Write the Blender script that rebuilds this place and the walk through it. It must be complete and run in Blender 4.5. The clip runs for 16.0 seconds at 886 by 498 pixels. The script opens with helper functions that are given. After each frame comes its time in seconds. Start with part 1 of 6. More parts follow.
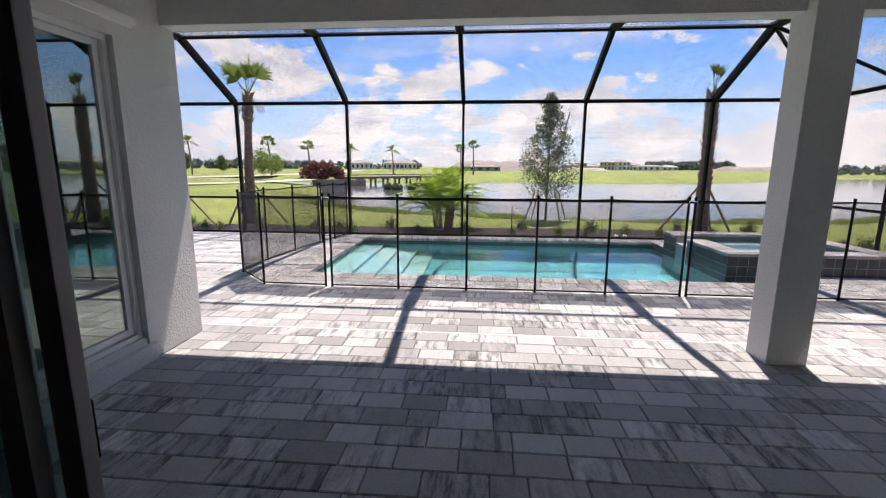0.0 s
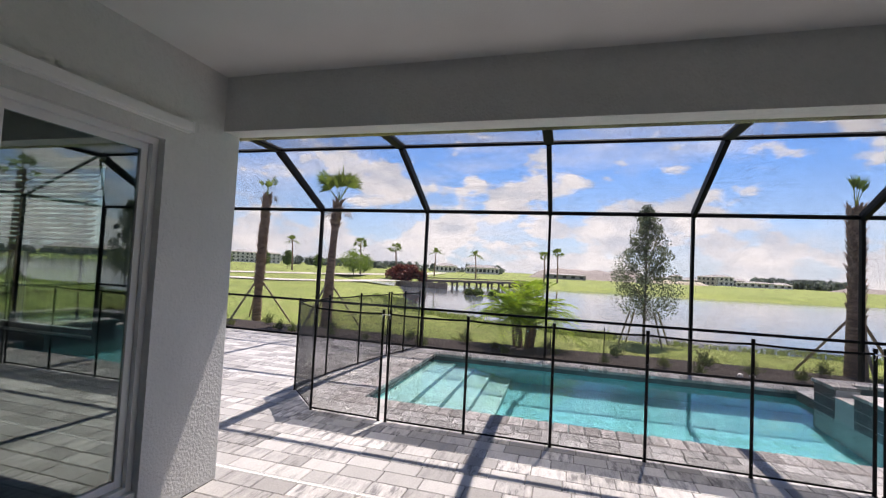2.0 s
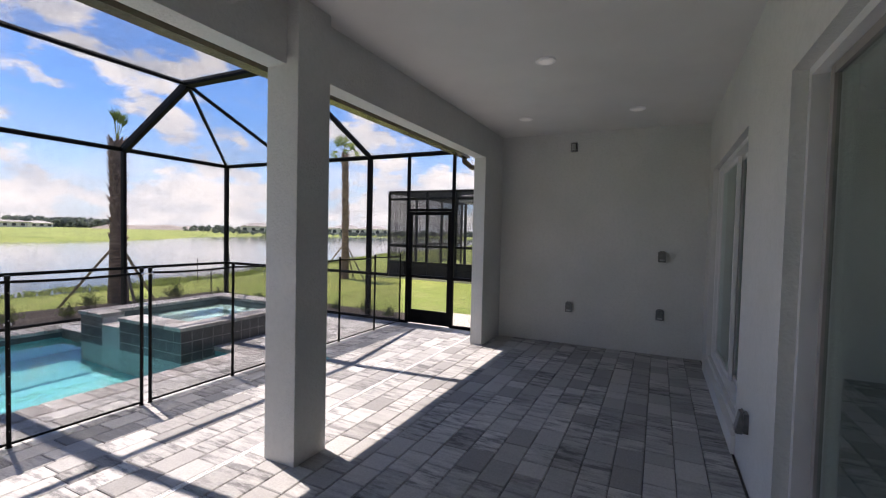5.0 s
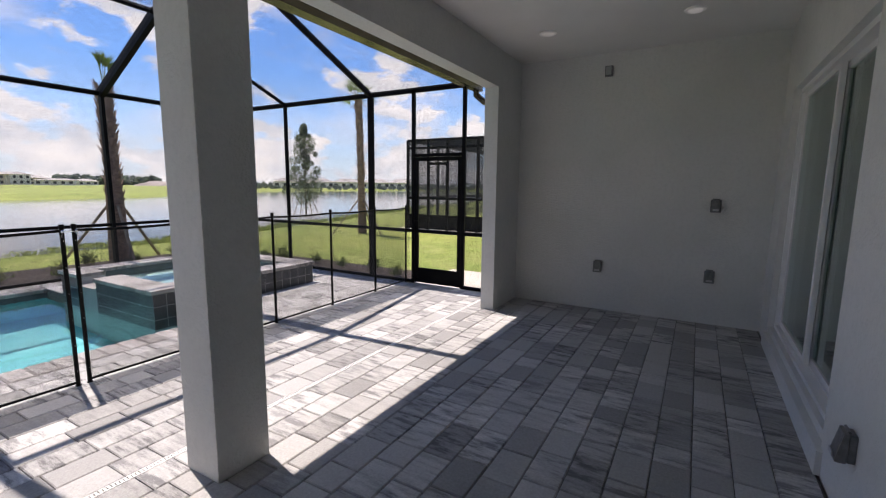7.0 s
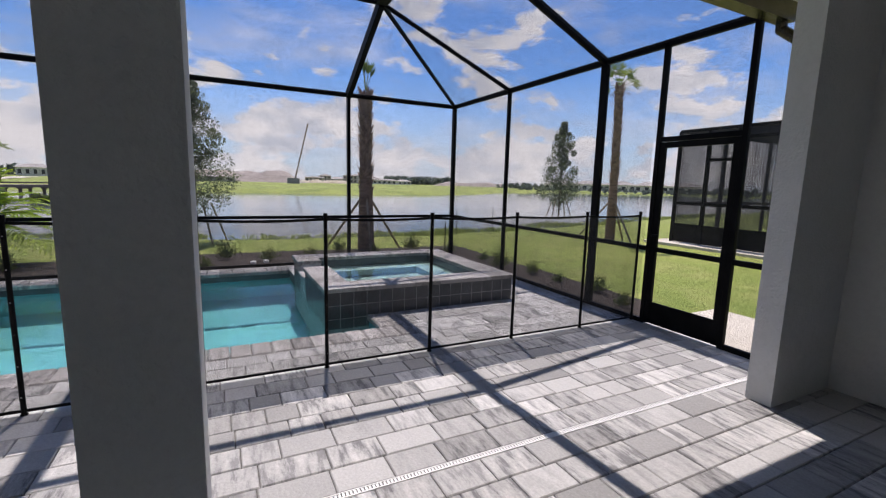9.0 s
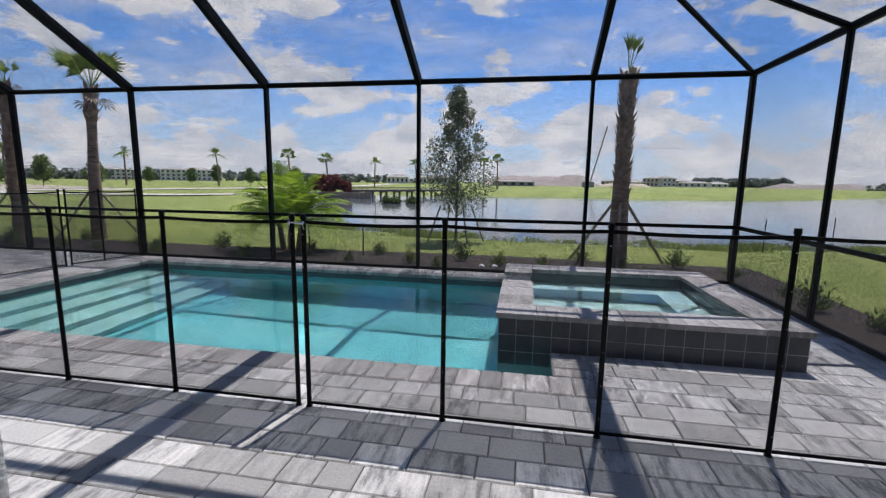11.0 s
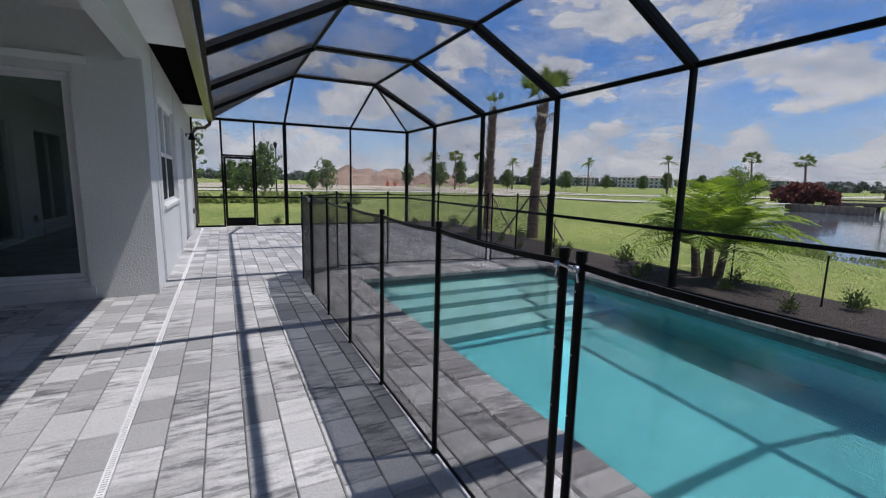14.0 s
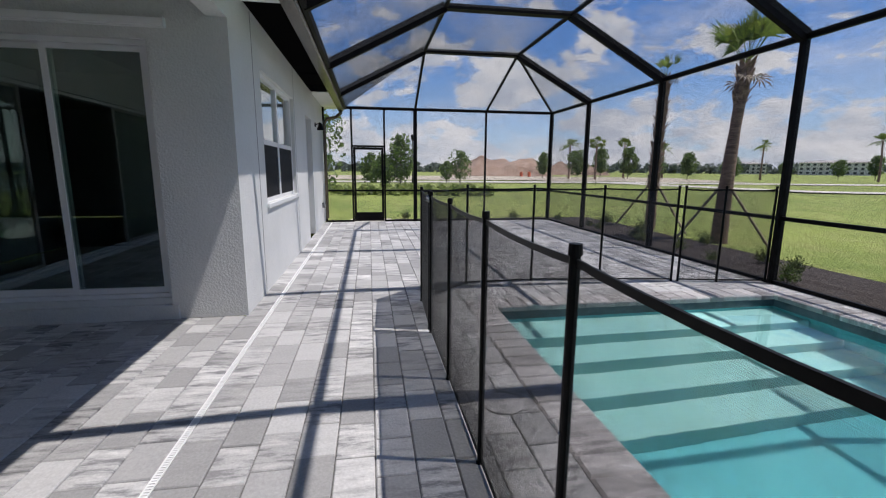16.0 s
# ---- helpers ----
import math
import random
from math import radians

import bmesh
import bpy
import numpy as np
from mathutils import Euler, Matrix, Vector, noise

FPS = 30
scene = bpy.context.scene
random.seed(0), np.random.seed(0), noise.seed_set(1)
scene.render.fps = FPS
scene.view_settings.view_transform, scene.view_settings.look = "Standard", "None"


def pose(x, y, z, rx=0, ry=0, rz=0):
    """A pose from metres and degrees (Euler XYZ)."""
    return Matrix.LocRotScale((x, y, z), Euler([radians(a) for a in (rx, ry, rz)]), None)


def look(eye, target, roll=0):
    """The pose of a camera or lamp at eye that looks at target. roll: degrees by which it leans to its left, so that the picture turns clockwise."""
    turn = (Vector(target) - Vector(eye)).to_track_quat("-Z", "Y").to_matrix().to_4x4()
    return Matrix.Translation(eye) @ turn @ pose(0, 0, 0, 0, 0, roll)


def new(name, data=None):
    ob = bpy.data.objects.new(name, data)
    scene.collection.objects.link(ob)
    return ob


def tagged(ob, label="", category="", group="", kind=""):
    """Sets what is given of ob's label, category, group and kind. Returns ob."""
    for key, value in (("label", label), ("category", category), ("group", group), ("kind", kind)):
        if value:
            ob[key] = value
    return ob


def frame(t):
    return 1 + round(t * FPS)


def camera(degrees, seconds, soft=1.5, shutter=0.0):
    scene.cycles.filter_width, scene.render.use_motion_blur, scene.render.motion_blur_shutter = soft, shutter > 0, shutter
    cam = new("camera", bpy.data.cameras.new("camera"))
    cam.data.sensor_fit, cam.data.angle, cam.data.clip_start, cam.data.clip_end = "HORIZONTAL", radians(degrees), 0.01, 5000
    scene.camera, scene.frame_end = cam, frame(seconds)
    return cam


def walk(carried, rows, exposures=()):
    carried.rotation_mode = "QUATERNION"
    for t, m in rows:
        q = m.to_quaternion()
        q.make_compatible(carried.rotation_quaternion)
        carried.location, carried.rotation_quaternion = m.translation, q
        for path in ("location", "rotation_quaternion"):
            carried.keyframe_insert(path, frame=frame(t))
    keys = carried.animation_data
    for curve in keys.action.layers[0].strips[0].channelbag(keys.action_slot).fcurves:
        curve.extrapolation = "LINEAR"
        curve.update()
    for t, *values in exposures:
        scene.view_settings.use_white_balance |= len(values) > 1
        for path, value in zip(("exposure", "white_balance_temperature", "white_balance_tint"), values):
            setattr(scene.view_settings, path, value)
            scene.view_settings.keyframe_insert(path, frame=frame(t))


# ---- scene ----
cam = camera(90.0, 16.0, soft=1.2)
PATH = [
    (0, (0.209, -0.215, 1.582), (0.042, 1.744, 1.218), 0.3),
    (0.5, (0.158, 0.107, 1.597), (-0.238, 2.042, 1.283), 0.3),
    (1, (0.136, 0.377, 1.617), (-0.519, 2.255, 1.411), 0.5),
    (1.5, (0.159, 0.579, 1.691), (-0.645, 2.409, 1.637), 1.3),
    (2, (0.135, 0.687, 1.737), (-0.404, 2.611, 1.827), 2.9),
    (2.5, (0.068, 0.773, 1.798), (0.041, 2.767, 1.958), 3.2),
    (3, (0.101, 0.821, 1.845), (0.625, 2.743, 2.021), 2.6),
    (3.5, (0.116, 0.934, 1.88), (1.185, 2.617, 2.041), 2.4),
    (4, (0.298, 1.013, 1.794), (1.797, 2.333, 1.887), 1.6),
    (4.5, (0.293, 1.141, 1.673), (2.08, 2.04, 1.647), 0.9),
    (7, (1.299, 1.353, 1.549), (3.018, 2.336, 1.268), 0.6),
    (7.5, (1.736, 1.436, 1.557), (3.33, 2.607, 1.262), 1.1),
    (8, (2.19, 1.564, 1.502), (3.606, 2.946, 1.214), 1.1),
    (8.5, (2.586, 1.737, 1.493), (3.753, 3.335, 1.204), 1.4),
    (11, (4.099, 2.887, 1.451), (3.751, 4.834, 1.149), 0.8),
    (11.5, (4.291, 3.154, 1.43), (3.61, 5.012, 1.137), 0.8),
    (12, (4.412, 3.456, 1.448), (3.43, 5.175, 1.165), 0.7),
    (12.5, (4.41, 3.767, 1.448), (3.143, 5.289, 1.172), 1.0),
    (13, (4.377, 4.022, 1.472), (2.88, 5.317, 1.186), 1.0),
    (13.5, (4.159, 4.231, 1.438), (2.503, 5.314, 1.147), 1.0),
    (14, (3.773, 4.432, 1.44), (2.001, 5.309, 1.136), 1.3),
    (14.5, (3.434, 4.625, 1.453), (1.584, 5.307, 1.123), 1.2),
    (15, (2.913, 4.749, 1.442), (1.017, 5.283, 1.095), 0.9),
    (15.5, (2.426, 4.85, 1.427), (0.499, 5.254, 1.073), 0.4),
    (16, (1.947, 4.874, 1.424), (0.005, 5.195, 1.07), 0.4),
]
walk(cam, [(t, look(eye, target, roll)) for t, eye, target, roll in PATH],
     exposures=[(0, 0.9, 6900, 20), (2.5, 0.75, 6900, 20), (4, 0.75, 6900, 20), (4.5, 0.95, 6900, 20), (7, 0.85, 6900, 20), (8.5, 0.45, 6700, 20), (11, 0.32, 6300, 15), (12, 0.4, 6250, 15), (13, 0.2, 6150, 15), (14, 0.06, 6180, 15), (15, 0.24, 6250, 15), (16, 0.22, 6350, 15)])

# ---- world, sun ----
SUN_DX, SUN_DY = 0.098, 0.402          # metres towards the sun per metre of height
world = bpy.data.worlds.new("world")
scene.world = world
world.use_nodes = True
_n, _l = world.node_tree.nodes, world.node_tree.links
_n.clear()
w_out = _n.new("ShaderNodeOutputWorld")
w_bg = _n.new("ShaderNodeBackground")
w_bg.inputs["Strength"].default_value = 0.08
w_sky = _n.new("ShaderNodeTexSky")
w_sky.sky_type = 'NISHITA'
w_sky.sun_disc = False
w_sky.sun_elevation = math.atan2(1.0, math.hypot(SUN_DX, SUN_DY))
w_sky.sun_rotation = math.atan2(SUN_DX, SUN_DY)
w_sky.air_density, w_sky.dust_density, w_sky.ozone_density = 1.0, 0.2, 3.0
w_tc = _n.new("ShaderNodeTexCoord")
w_map = _n.new("ShaderNodeMapping")
w_map.inputs["Scale"].default_value = (1.0, 1.0, 2.2)
w_map.inputs["Location"].default_value = (3.1, 1.7, 0.4)
w_noise = _n.new("ShaderNodeTexNoise")
w_noise.inputs["Scale"].default_value = 5.2
w_noise.inputs["Detail"].default_value = 9.0
w_noise.inputs["Roughness"].default_value = 0.58
w_ramp = _n.new("ShaderNodeValToRGB")
w_ramp.color_ramp.elements[0].position = 0.545
w_ramp.color_ramp.elements[1].position = 0.60
w_sep = _n.new("ShaderNodeSeparateXYZ")
w_low = _n.new("ShaderNodeMapRange")          # more cloud low over the horizon
w_low.inputs["From Min"].default_value, w_low.inputs["From Max"].default_value = 0.02, 0.45
w_low.inputs["To Min"].default_value, w_low.inputs["To Max"].default_value = 0.125, -0.05
w_add = _n.new("ShaderNodeMath")
w_add.operation = 'ADD'
w_noise2 = _n.new("ShaderNodeTexNoise")
w_noise2.inputs["Scale"].default_value = 11.0
w_noise2.inputs["Detail"].default_value = 5.0
w_ramp2 = _n.new("ShaderNodeValToRGB")
w_ramp2.color_ramp.elements[0].position, w_ramp2.color_ramp.elements[0].color = 0.36, (5.6, 6.1, 6.9, 1)
w_ramp2.color_ramp.elements[1].position, w_ramp2.color_ramp.elements[1].color = 0.60, (8.2, 8.3, 8.4, 1)
w_mix = _n.new("ShaderNodeMix")
w_mix.data_type = 'RGBA'
_l.new(w_tc.outputs["Generated"], w_map.inputs["Vector"])
_l.new(w_map.outputs["Vector"], w_noise.inputs["Vector"])
_l.new(w_map.outputs["Vector"], w_noise2.inputs["Vector"])
_l.new(w_tc.outputs["Generated"], w_sep.inputs["Vector"])
_l.new(w_sep.outputs["Z"], w_low.inputs["Value"])
_l.new(w_noise.outputs["Fac"], w_add.inputs[0])
_l.new(w_low.outputs["Result"], w_add.inputs[1])
_l.new(w_add.outputs["Value"], w_ramp.inputs["Fac"])
_l.new(w_noise2.outputs["Fac"], w_ramp2.inputs["Fac"])
w_map2 = _n.new("ShaderNodeMapping")          # thin streaks of high cloud
w_map2.inputs["Scale"].default_value = (1.1, 2.6, 5.5)
w_map2.inputs["Rotation"].default_value = (0.0, 0.22, 0.5)
w_map2.inputs["Location"].default_value = (0.7, 2.2, 1.3)
w_noise3 = _n.new("ShaderNodeTexNoise")
w_noise3.inputs["Scale"].default_value, w_noise3.inputs["Detail"].default_value, w_noise3.inputs["Roughness"].default_value = 1.7, 8.0, 0.62
w_streak = _n.new("ShaderNodeMapRange")
w_streak.inputs["From Min"].default_value, w_streak.inputs["From Max"].default_value = 0.47, 0.68
w_streak.inputs["To Min"].default_value, w_streak.inputs["To Max"].default_value = 0.0, 0.6
w_max = _n.new("ShaderNodeMath")
w_max.operation = 'MAXIMUM'
_l.new(w_tc.outputs["Generated"], w_map2.inputs["Vector"])
_l.new(w_map2.outputs["Vector"], w_noise3.inputs["Vector"])
_l.new(w_noise3.outputs["Fac"], w_streak.inputs["Value"])
_l.new(w_ramp.outputs["Color"], w_max.inputs[0])
_l.new(w_streak.outputs["Result"], w_max.inputs[1])
_l.new(w_max.outputs["Value"], w_mix.inputs[0])
w_gain = _n.new("ShaderNodeMix")
w_gain.data_type, w_gain.blend_type = 'RGBA', 'MULTIPLY'
w_gain.inputs[0].default_value = 1.0
w_gain.inputs[7].default_value = (0.74, 1.05, 1.44, 1)
w_haze = _n.new("ShaderNodeMapRange")         # pale haze low over the horizon
w_haze.inputs["From Min"].default_value, w_haze.inputs["From Max"].default_value = 0.0, 0.22
w_haze.inputs["To Min"].default_value, w_haze.inputs["To Max"].default_value = 0.85, 0.0
w_hmix = _n.new("ShaderNodeMix")
w_hmix.data_type = 'RGBA'
w_hmix.inputs[7].default_value = (5.6, 6.6, 7.9, 1)
_l.new(w_sky.outputs["Color"], w_gain.inputs[6])
_l.new(w_sep.outputs["Z"], w_haze.inputs["Value"])
_l.new(w_haze.outputs["Result"], w_hmix.inputs[0])
_l.new(w_gain.outputs[2], w_hmix.inputs[6])
_l.new(w_hmix.outputs[2], w_mix.inputs[6])
_l.new(w_ramp2.outputs["Color"], w_mix.inputs[7])
_l.new(w_mix.outputs[2], w_bg.inputs["Color"])
_l.new(w_bg.outputs["Background"], w_out.inputs["Surface"])

sun_data = bpy.data.lights.new("sun", 'SUN')
sun_data.energy, sun_data.angle, sun_data.color = 4.8, radians(0.53), (1.0, 0.96, 0.9)
sun = new("sun", sun_data)
sun.matrix_world = look((SUN_DX * 30, SUN_DY * 30, 30), (0, 0, 0))


# ---- materials ----
def mat(name, colour, rough=0.6, metal=0.0, colour2=None, scale=6.0, stretch=(1, 1, 1), bump=0.0, bump_scale=60.0,
        bump_dist=0.01, colour3=None, scale2=60.0, mix2=0.35, spread=(0.35, 0.65), random_mix=None, coat=0.0, shift=False):
    """Two-scale mottled surface in world metres with fine relief."""
    m = bpy.data.materials.new(name)
    m.use_nodes = True
    n, l = m.node_tree.nodes, m.node_tree.links
    b = n["Principled BSDF"]
    b.inputs["Roughness"].default_value, b.inputs["Metallic"].default_value = rough, metal
    b.inputs["Coat Weight"].default_value = coat
    geo = n.new("ShaderNodeNewGeometry")
    mp = n.new("ShaderNodeMapping")
    mp.inputs["Scale"].default_value = stretch
    l.new(geo.outputs["Position"], mp.inputs["Vector"])
    if shift:                                  # each piece shows another patch of the grain
        inf, sm, mu, comb = n.new("ShaderNodeObjectInfo"), n.new("ShaderNodeMath"), n.new("ShaderNodeMath"), n.new("ShaderNodeCombineXYZ")
        sm.operation, mu.operation = 'ADD', 'MULTIPLY'
        mu.inputs[1].default_value = 61.0
        l.new(inf.outputs["Random"], sm.inputs[0])
        l.new(geo.outputs["Random Per Island"], sm.inputs[1])
        l.new(sm.outputs["Value"], mu.inputs[0])
        l.new(mu.outputs["Value"], comb.inputs["Z"])
        l.new(comb.outputs["Vector"], mp.inputs["Location"])
    col = None
    if colour2:
        t1 = n.new("ShaderNodeTexNoise")
        t1.inputs["Scale"].default_value, t1.inputs["Detail"].default_value = scale, 6
        l.new(mp.outputs["Vector"], t1.inputs["Vector"])
        r = n.new("ShaderNodeValToRGB")
        r.color_ramp.elements[0].position, r.color_ramp.elements[1].position = spread
        r.color_ramp.elements[0].color, r.color_ramp.elements[1].color = (*colour, 1), (*colour2, 1)
        l.new(t1.outputs["Fac"], r.inputs["Fac"])
        col = r.outputs["Color"]
        if random_mix:                         # piece by piece
            info, isl = n.new("ShaderNodeObjectInfo"), geo
            add, fr = n.new("ShaderNodeMath"), n.new("ShaderNodeMath")
            add.operation, fr.operation = 'ADD', 'FRACT'
            l.new(info.outputs["Random"], add.inputs[0])
            l.new(isl.outputs["Random Per Island"], add.inputs[1])
            l.new(add.outputs["Value"], fr.inputs[0])
            rr = n.new("ShaderNodeValToRGB")
            for i, (p, c) in enumerate(random_mix):
                e = rr.color_ramp.elements[i] if i < 2 else rr.color_ramp.elements.new(p)
                e.position, e.color = p, (*c, 1)
            l.new(fr.outputs["Value"], rr.inputs["Fac"])
            mm = n.new("ShaderNodeMix")
            mm.data_type, mm.blend_type = 'RGBA', 'MULTIPLY'
            mm.inputs[0].default_value = 1.0
            l.new(col, mm.inputs[6])
            l.new(rr.outputs["Color"], mm.inputs[7])
            col = mm.outputs[2]
        if colour3:
            t2 = n.new("ShaderNodeTexNoise")
            t2.inputs["Scale"].default_value, t2.inputs["Detail"].default_value = scale2, 4
            l.new(mp.outputs["Vector"], t2.inputs["Vector"])
            r2 = n.new("ShaderNodeMapRange")
            r2.inputs["From Min"].default_value, r2.inputs["From Max"].default_value = 0.45, 0.7
            r2.inputs["To Max"].default_value = mix2
            l.new(t2.outputs["Fac"], r2.inputs["Value"])
            mx = n.new("ShaderNodeMix")
            mx.data_type = 'RGBA'
            l.new(r2.outputs["Result"], mx.inputs[0])
            l.new(col, mx.inputs[6])
            mx.inputs[7].default_value = (*colour3, 1)
            col = mx.outputs[2]
        l.new(col, b.inputs["Base Color"])
    else:
        b.inputs["Base Color"].default_value = (*colour, 1)
    if bump:
        t3 = n.new("ShaderNodeTexNoise")
        t3.inputs["Scale"].default_value, t3.inputs["Detail"].default_value = bump_scale, 3
        l.new(geo.outputs["Position"], t3.inputs["Vector"])
        bp = n.new("ShaderNodeBump")
        bp.inputs["Strength"].default_value, bp.inputs["Distance"].default_value = bump, bump_dist
        l.new(t3.outputs["Fac"], bp.inputs["Height"])
        l.new(bp.outputs["Normal"], b.inputs["Normal"])
    return m


def clear_mat(name, tint, base=0.10, rim=0.65, rough=0.0, gloss=(1, 1, 1)):
    """See-through sheet whose gloss grows at grazing angles."""
    m = bpy.data.materials.new(name)
    m.use_nodes = True
    n, l = m.node_tree.nodes, m.node_tree.links
    n.clear()
    out, mix = n.new("ShaderNodeOutputMaterial"), n.new("ShaderNodeMixShader")
    tr, gl, lw = n.new("ShaderNodeBsdfTransparent"), n.new("ShaderNodeBsdfGlossy"), n.new("ShaderNodeLayerWeight")
    pw, ma = n.new("ShaderNodeMath"), n.new("ShaderNodeMath")
    pw.operation, ma.operation = 'POWER', 'MULTIPLY_ADD'
    pw.inputs[1].default_value = 3.0
    ma.inputs[1].default_value, ma.inputs[2].default_value = rim, base
    lw.inputs["Blend"].default_value = 0.5
    tr.inputs["Color"].default_value = (*tint, 1)
    gl.inputs["Color"].default_value = (*gloss, 1)
    gl.inputs["Roughness"].default_value = rough
    l.new(lw.outputs["Facing"], pw.inputs[0])
    l.new(pw.outputs["Value"], ma.inputs[0])
    l.new(ma.outputs["Value"], mix.inputs["Fac"])
    l.new(tr.outputs["BSDF"], mix.inputs[1])
    l.new(gl.outputs["BSDF"], mix.inputs[2])
    l.new(mix.outputs["Shader"], out.inputs["Surface"])
    return m


def lamp_mat(name, colour, strength):
    m = bpy.data.materials.new(name)
    m.use_nodes = True
    b = m.node_tree.nodes["Principled BSDF"]
    b.inputs["Base Color"].default_value = (*colour, 1)
    b.inputs["Emission Color"].default_value = (*colour, 1)
    b.inputs["Emission Strength"].default_value = strength
    return m


M_STUCCO = mat("stucco", (0.63, 0.64, 0.62), 0.92, colour2=(0.70, 0.70, 0.68), scale=1.2, bump=0.55, bump_scale=52, bump_dist=0.013,
               colour3=(0.56, 0.57, 0.55), scale2=25, mix2=0.3)
M_CEIL = mat("ceiling_stucco", (0.69, 0.69, 0.67), 0.92, colour2=(0.74, 0.74, 0.72), scale=1.5, bump=0.3, bump_scale=110, bump_dist=0.006)
M_WHITE = mat("white_paint", (0.78, 0.79, 0.78), 0.5, colour2=(0.84, 0.84, 0.83), scale=3.0, bump=0.05, bump_scale=40)
M_VINYL = mat("white_frame", (0.74, 0.75, 0.75), 0.35, colour2=(0.8, 0.8, 0.8), scale=4.0)
# darker copy of the white frame: the stiles' shade is put into the colour
M_STILE_SHADED = mat("shaded_white_stile", (0.27, 0.25, 0.24), 0.45, colour2=(0.33, 0.31, 0.30), scale=4.0)
M_BRONZE = mat("bronze_aluminium", (0.005, 0.005, 0.0055), 0.5, 0.0, colour2=(0.009, 0.0088, 0.009), scale=5.0, bump=0.03, bump_scale=200)
M_BRONZE.node_tree.nodes["Principled BSDF"].inputs["Specular IOR Level"].default_value = 0.06
M_GUTTER = mat("bronze_gutter", (0.10, 0.083, 0.06), 0.26, 0.8, colour2=(0.14, 0.118, 0.085), scale=3.0)
M_MESH = mat("screen_thread", (0.014, 0.014, 0.015), 0.55)
M_FMESH = mat("fence_thread", (0.016, 0.016, 0.016), 0.6)
M_STEEL = mat("stainless_steel", (0.6, 0.6, 0.6), 0.25, 1.0)


def paver_mat(name, plain, pale, dark, streaky=0.5):
    """Pressed concrete: each stone plain or clouded with streaks that run across its row."""
    m = mat(name, plain, 0.8, bump=0.5, bump_scale=55, bump_dist=0.005)
    n, l = m.node_tree.nodes, m.node_tree.links
    b = n["Principled BSDF"]
    b.inputs["Specular IOR Level"].default_value = 0.22

    def math_node(op, a, c=None, clamp=False):
        q = n.new("ShaderNodeMath")
        q.operation, q.use_clamp = op, clamp
        for k, v in enumerate((a, c)):
            if v is None:
                continue
            if isinstance(v, (int, float)):
                q.inputs[k].default_value = v
            else:
                l.new(v, q.inputs[k])
        return q.outputs["Value"]

    def span(v, a, c, lo, hi):
        q = n.new("ShaderNodeMapRange")
        q.inputs["From Min"].default_value, q.inputs["From Max"].default_value = a, c
        q.inputs["To Min"].default_value, q.inputs["To Max"].default_value = lo, hi
        l.new(v, q.inputs["Value"])
        return q.outputs["Result"]

    def grain(scale, stretch, detail, rough):
        mp, t = n.new("ShaderNodeMapping"), n.new("ShaderNodeTexNoise")
        mp.inputs["Scale"].default_value = stretch
        t.inputs["Scale"].default_value, t.inputs["Detail"].default_value, t.inputs["Roughness"].default_value = scale, detail, rough
        l.new(geo.outputs["Position"], mp.inputs["Vector"])
        l.new(comb.outputs["Vector"], mp.inputs["Location"])
        l.new(mp.outputs["Vector"], t.inputs["Vector"])
        return t.outputs["Fac"]

    def blend(fac, a, c):
        q = n.new("ShaderNodeMix")
        q.data_type = 'RGBA'
        for sock, v in ((q.inputs[0], fac), (q.inputs[6], a), (q.inputs[7], c)):
            if isinstance(v, tuple):
                sock.default_value = (*v, 1)
            else:
                l.new(v, sock)
        return q.outputs[2]

    geo, info, comb = n.new("ShaderNodeNewGeometry"), n.new("ShaderNodeObjectInfo"), n.new("ShaderNodeCombineXYZ")
    rnd = math_node('FRACT', math_node('ADD', info.outputs["Random"], geo.outputs["Random Per Island"]))
    l.new(math_node('MULTIPLY', rnd, 83.0), comb.inputs["Z"])
    amount = span(math_node('FRACT', math_node('MULTIPLY', rnd, 17.3)), 0.5 - streaky * 0.5, 0.75, 0.05, 0.88)
    streak = grain(4.0, (4.4, 0.9, 1), 9, 0.68)
    fine = grain(70.0, (1, 1, 1), 3, 0.6)
    d_fac = math_node('MULTIPLY', span(streak, 0.50, 0.60, 0.0, 0.9), amount, True)
    p_fac = math_node('MULTIPLY', span(streak, 0.47, 0.37, 0.0, 0.85), amount, True)
    col = blend(p_fac, blend(d_fac, plain, dark), pale)
    tone = math_node('MULTIPLY', span(math_node('FRACT', math_node('MULTIPLY', rnd, 5.9)), 0.0, 1.0, 0.66, 1.2), span(fine, 0.3, 0.7, 0.9, 1.1))
    grey = n.new("ShaderNodeCombineColor")
    for k in range(3):
        l.new(tone, grey.inputs[k])
    mul = n.new("ShaderNodeMix")
    mul.data_type, mul.blend_type = 'RGBA', 'MULTIPLY'
    mul.inputs[0].default_value = 1.0
    l.new(col, mul.inputs[6])
    l.new(grey.outputs["Color"], mul.inputs[7])
    l.new(mul.outputs[2], b.inputs["Base Color"])
    return m


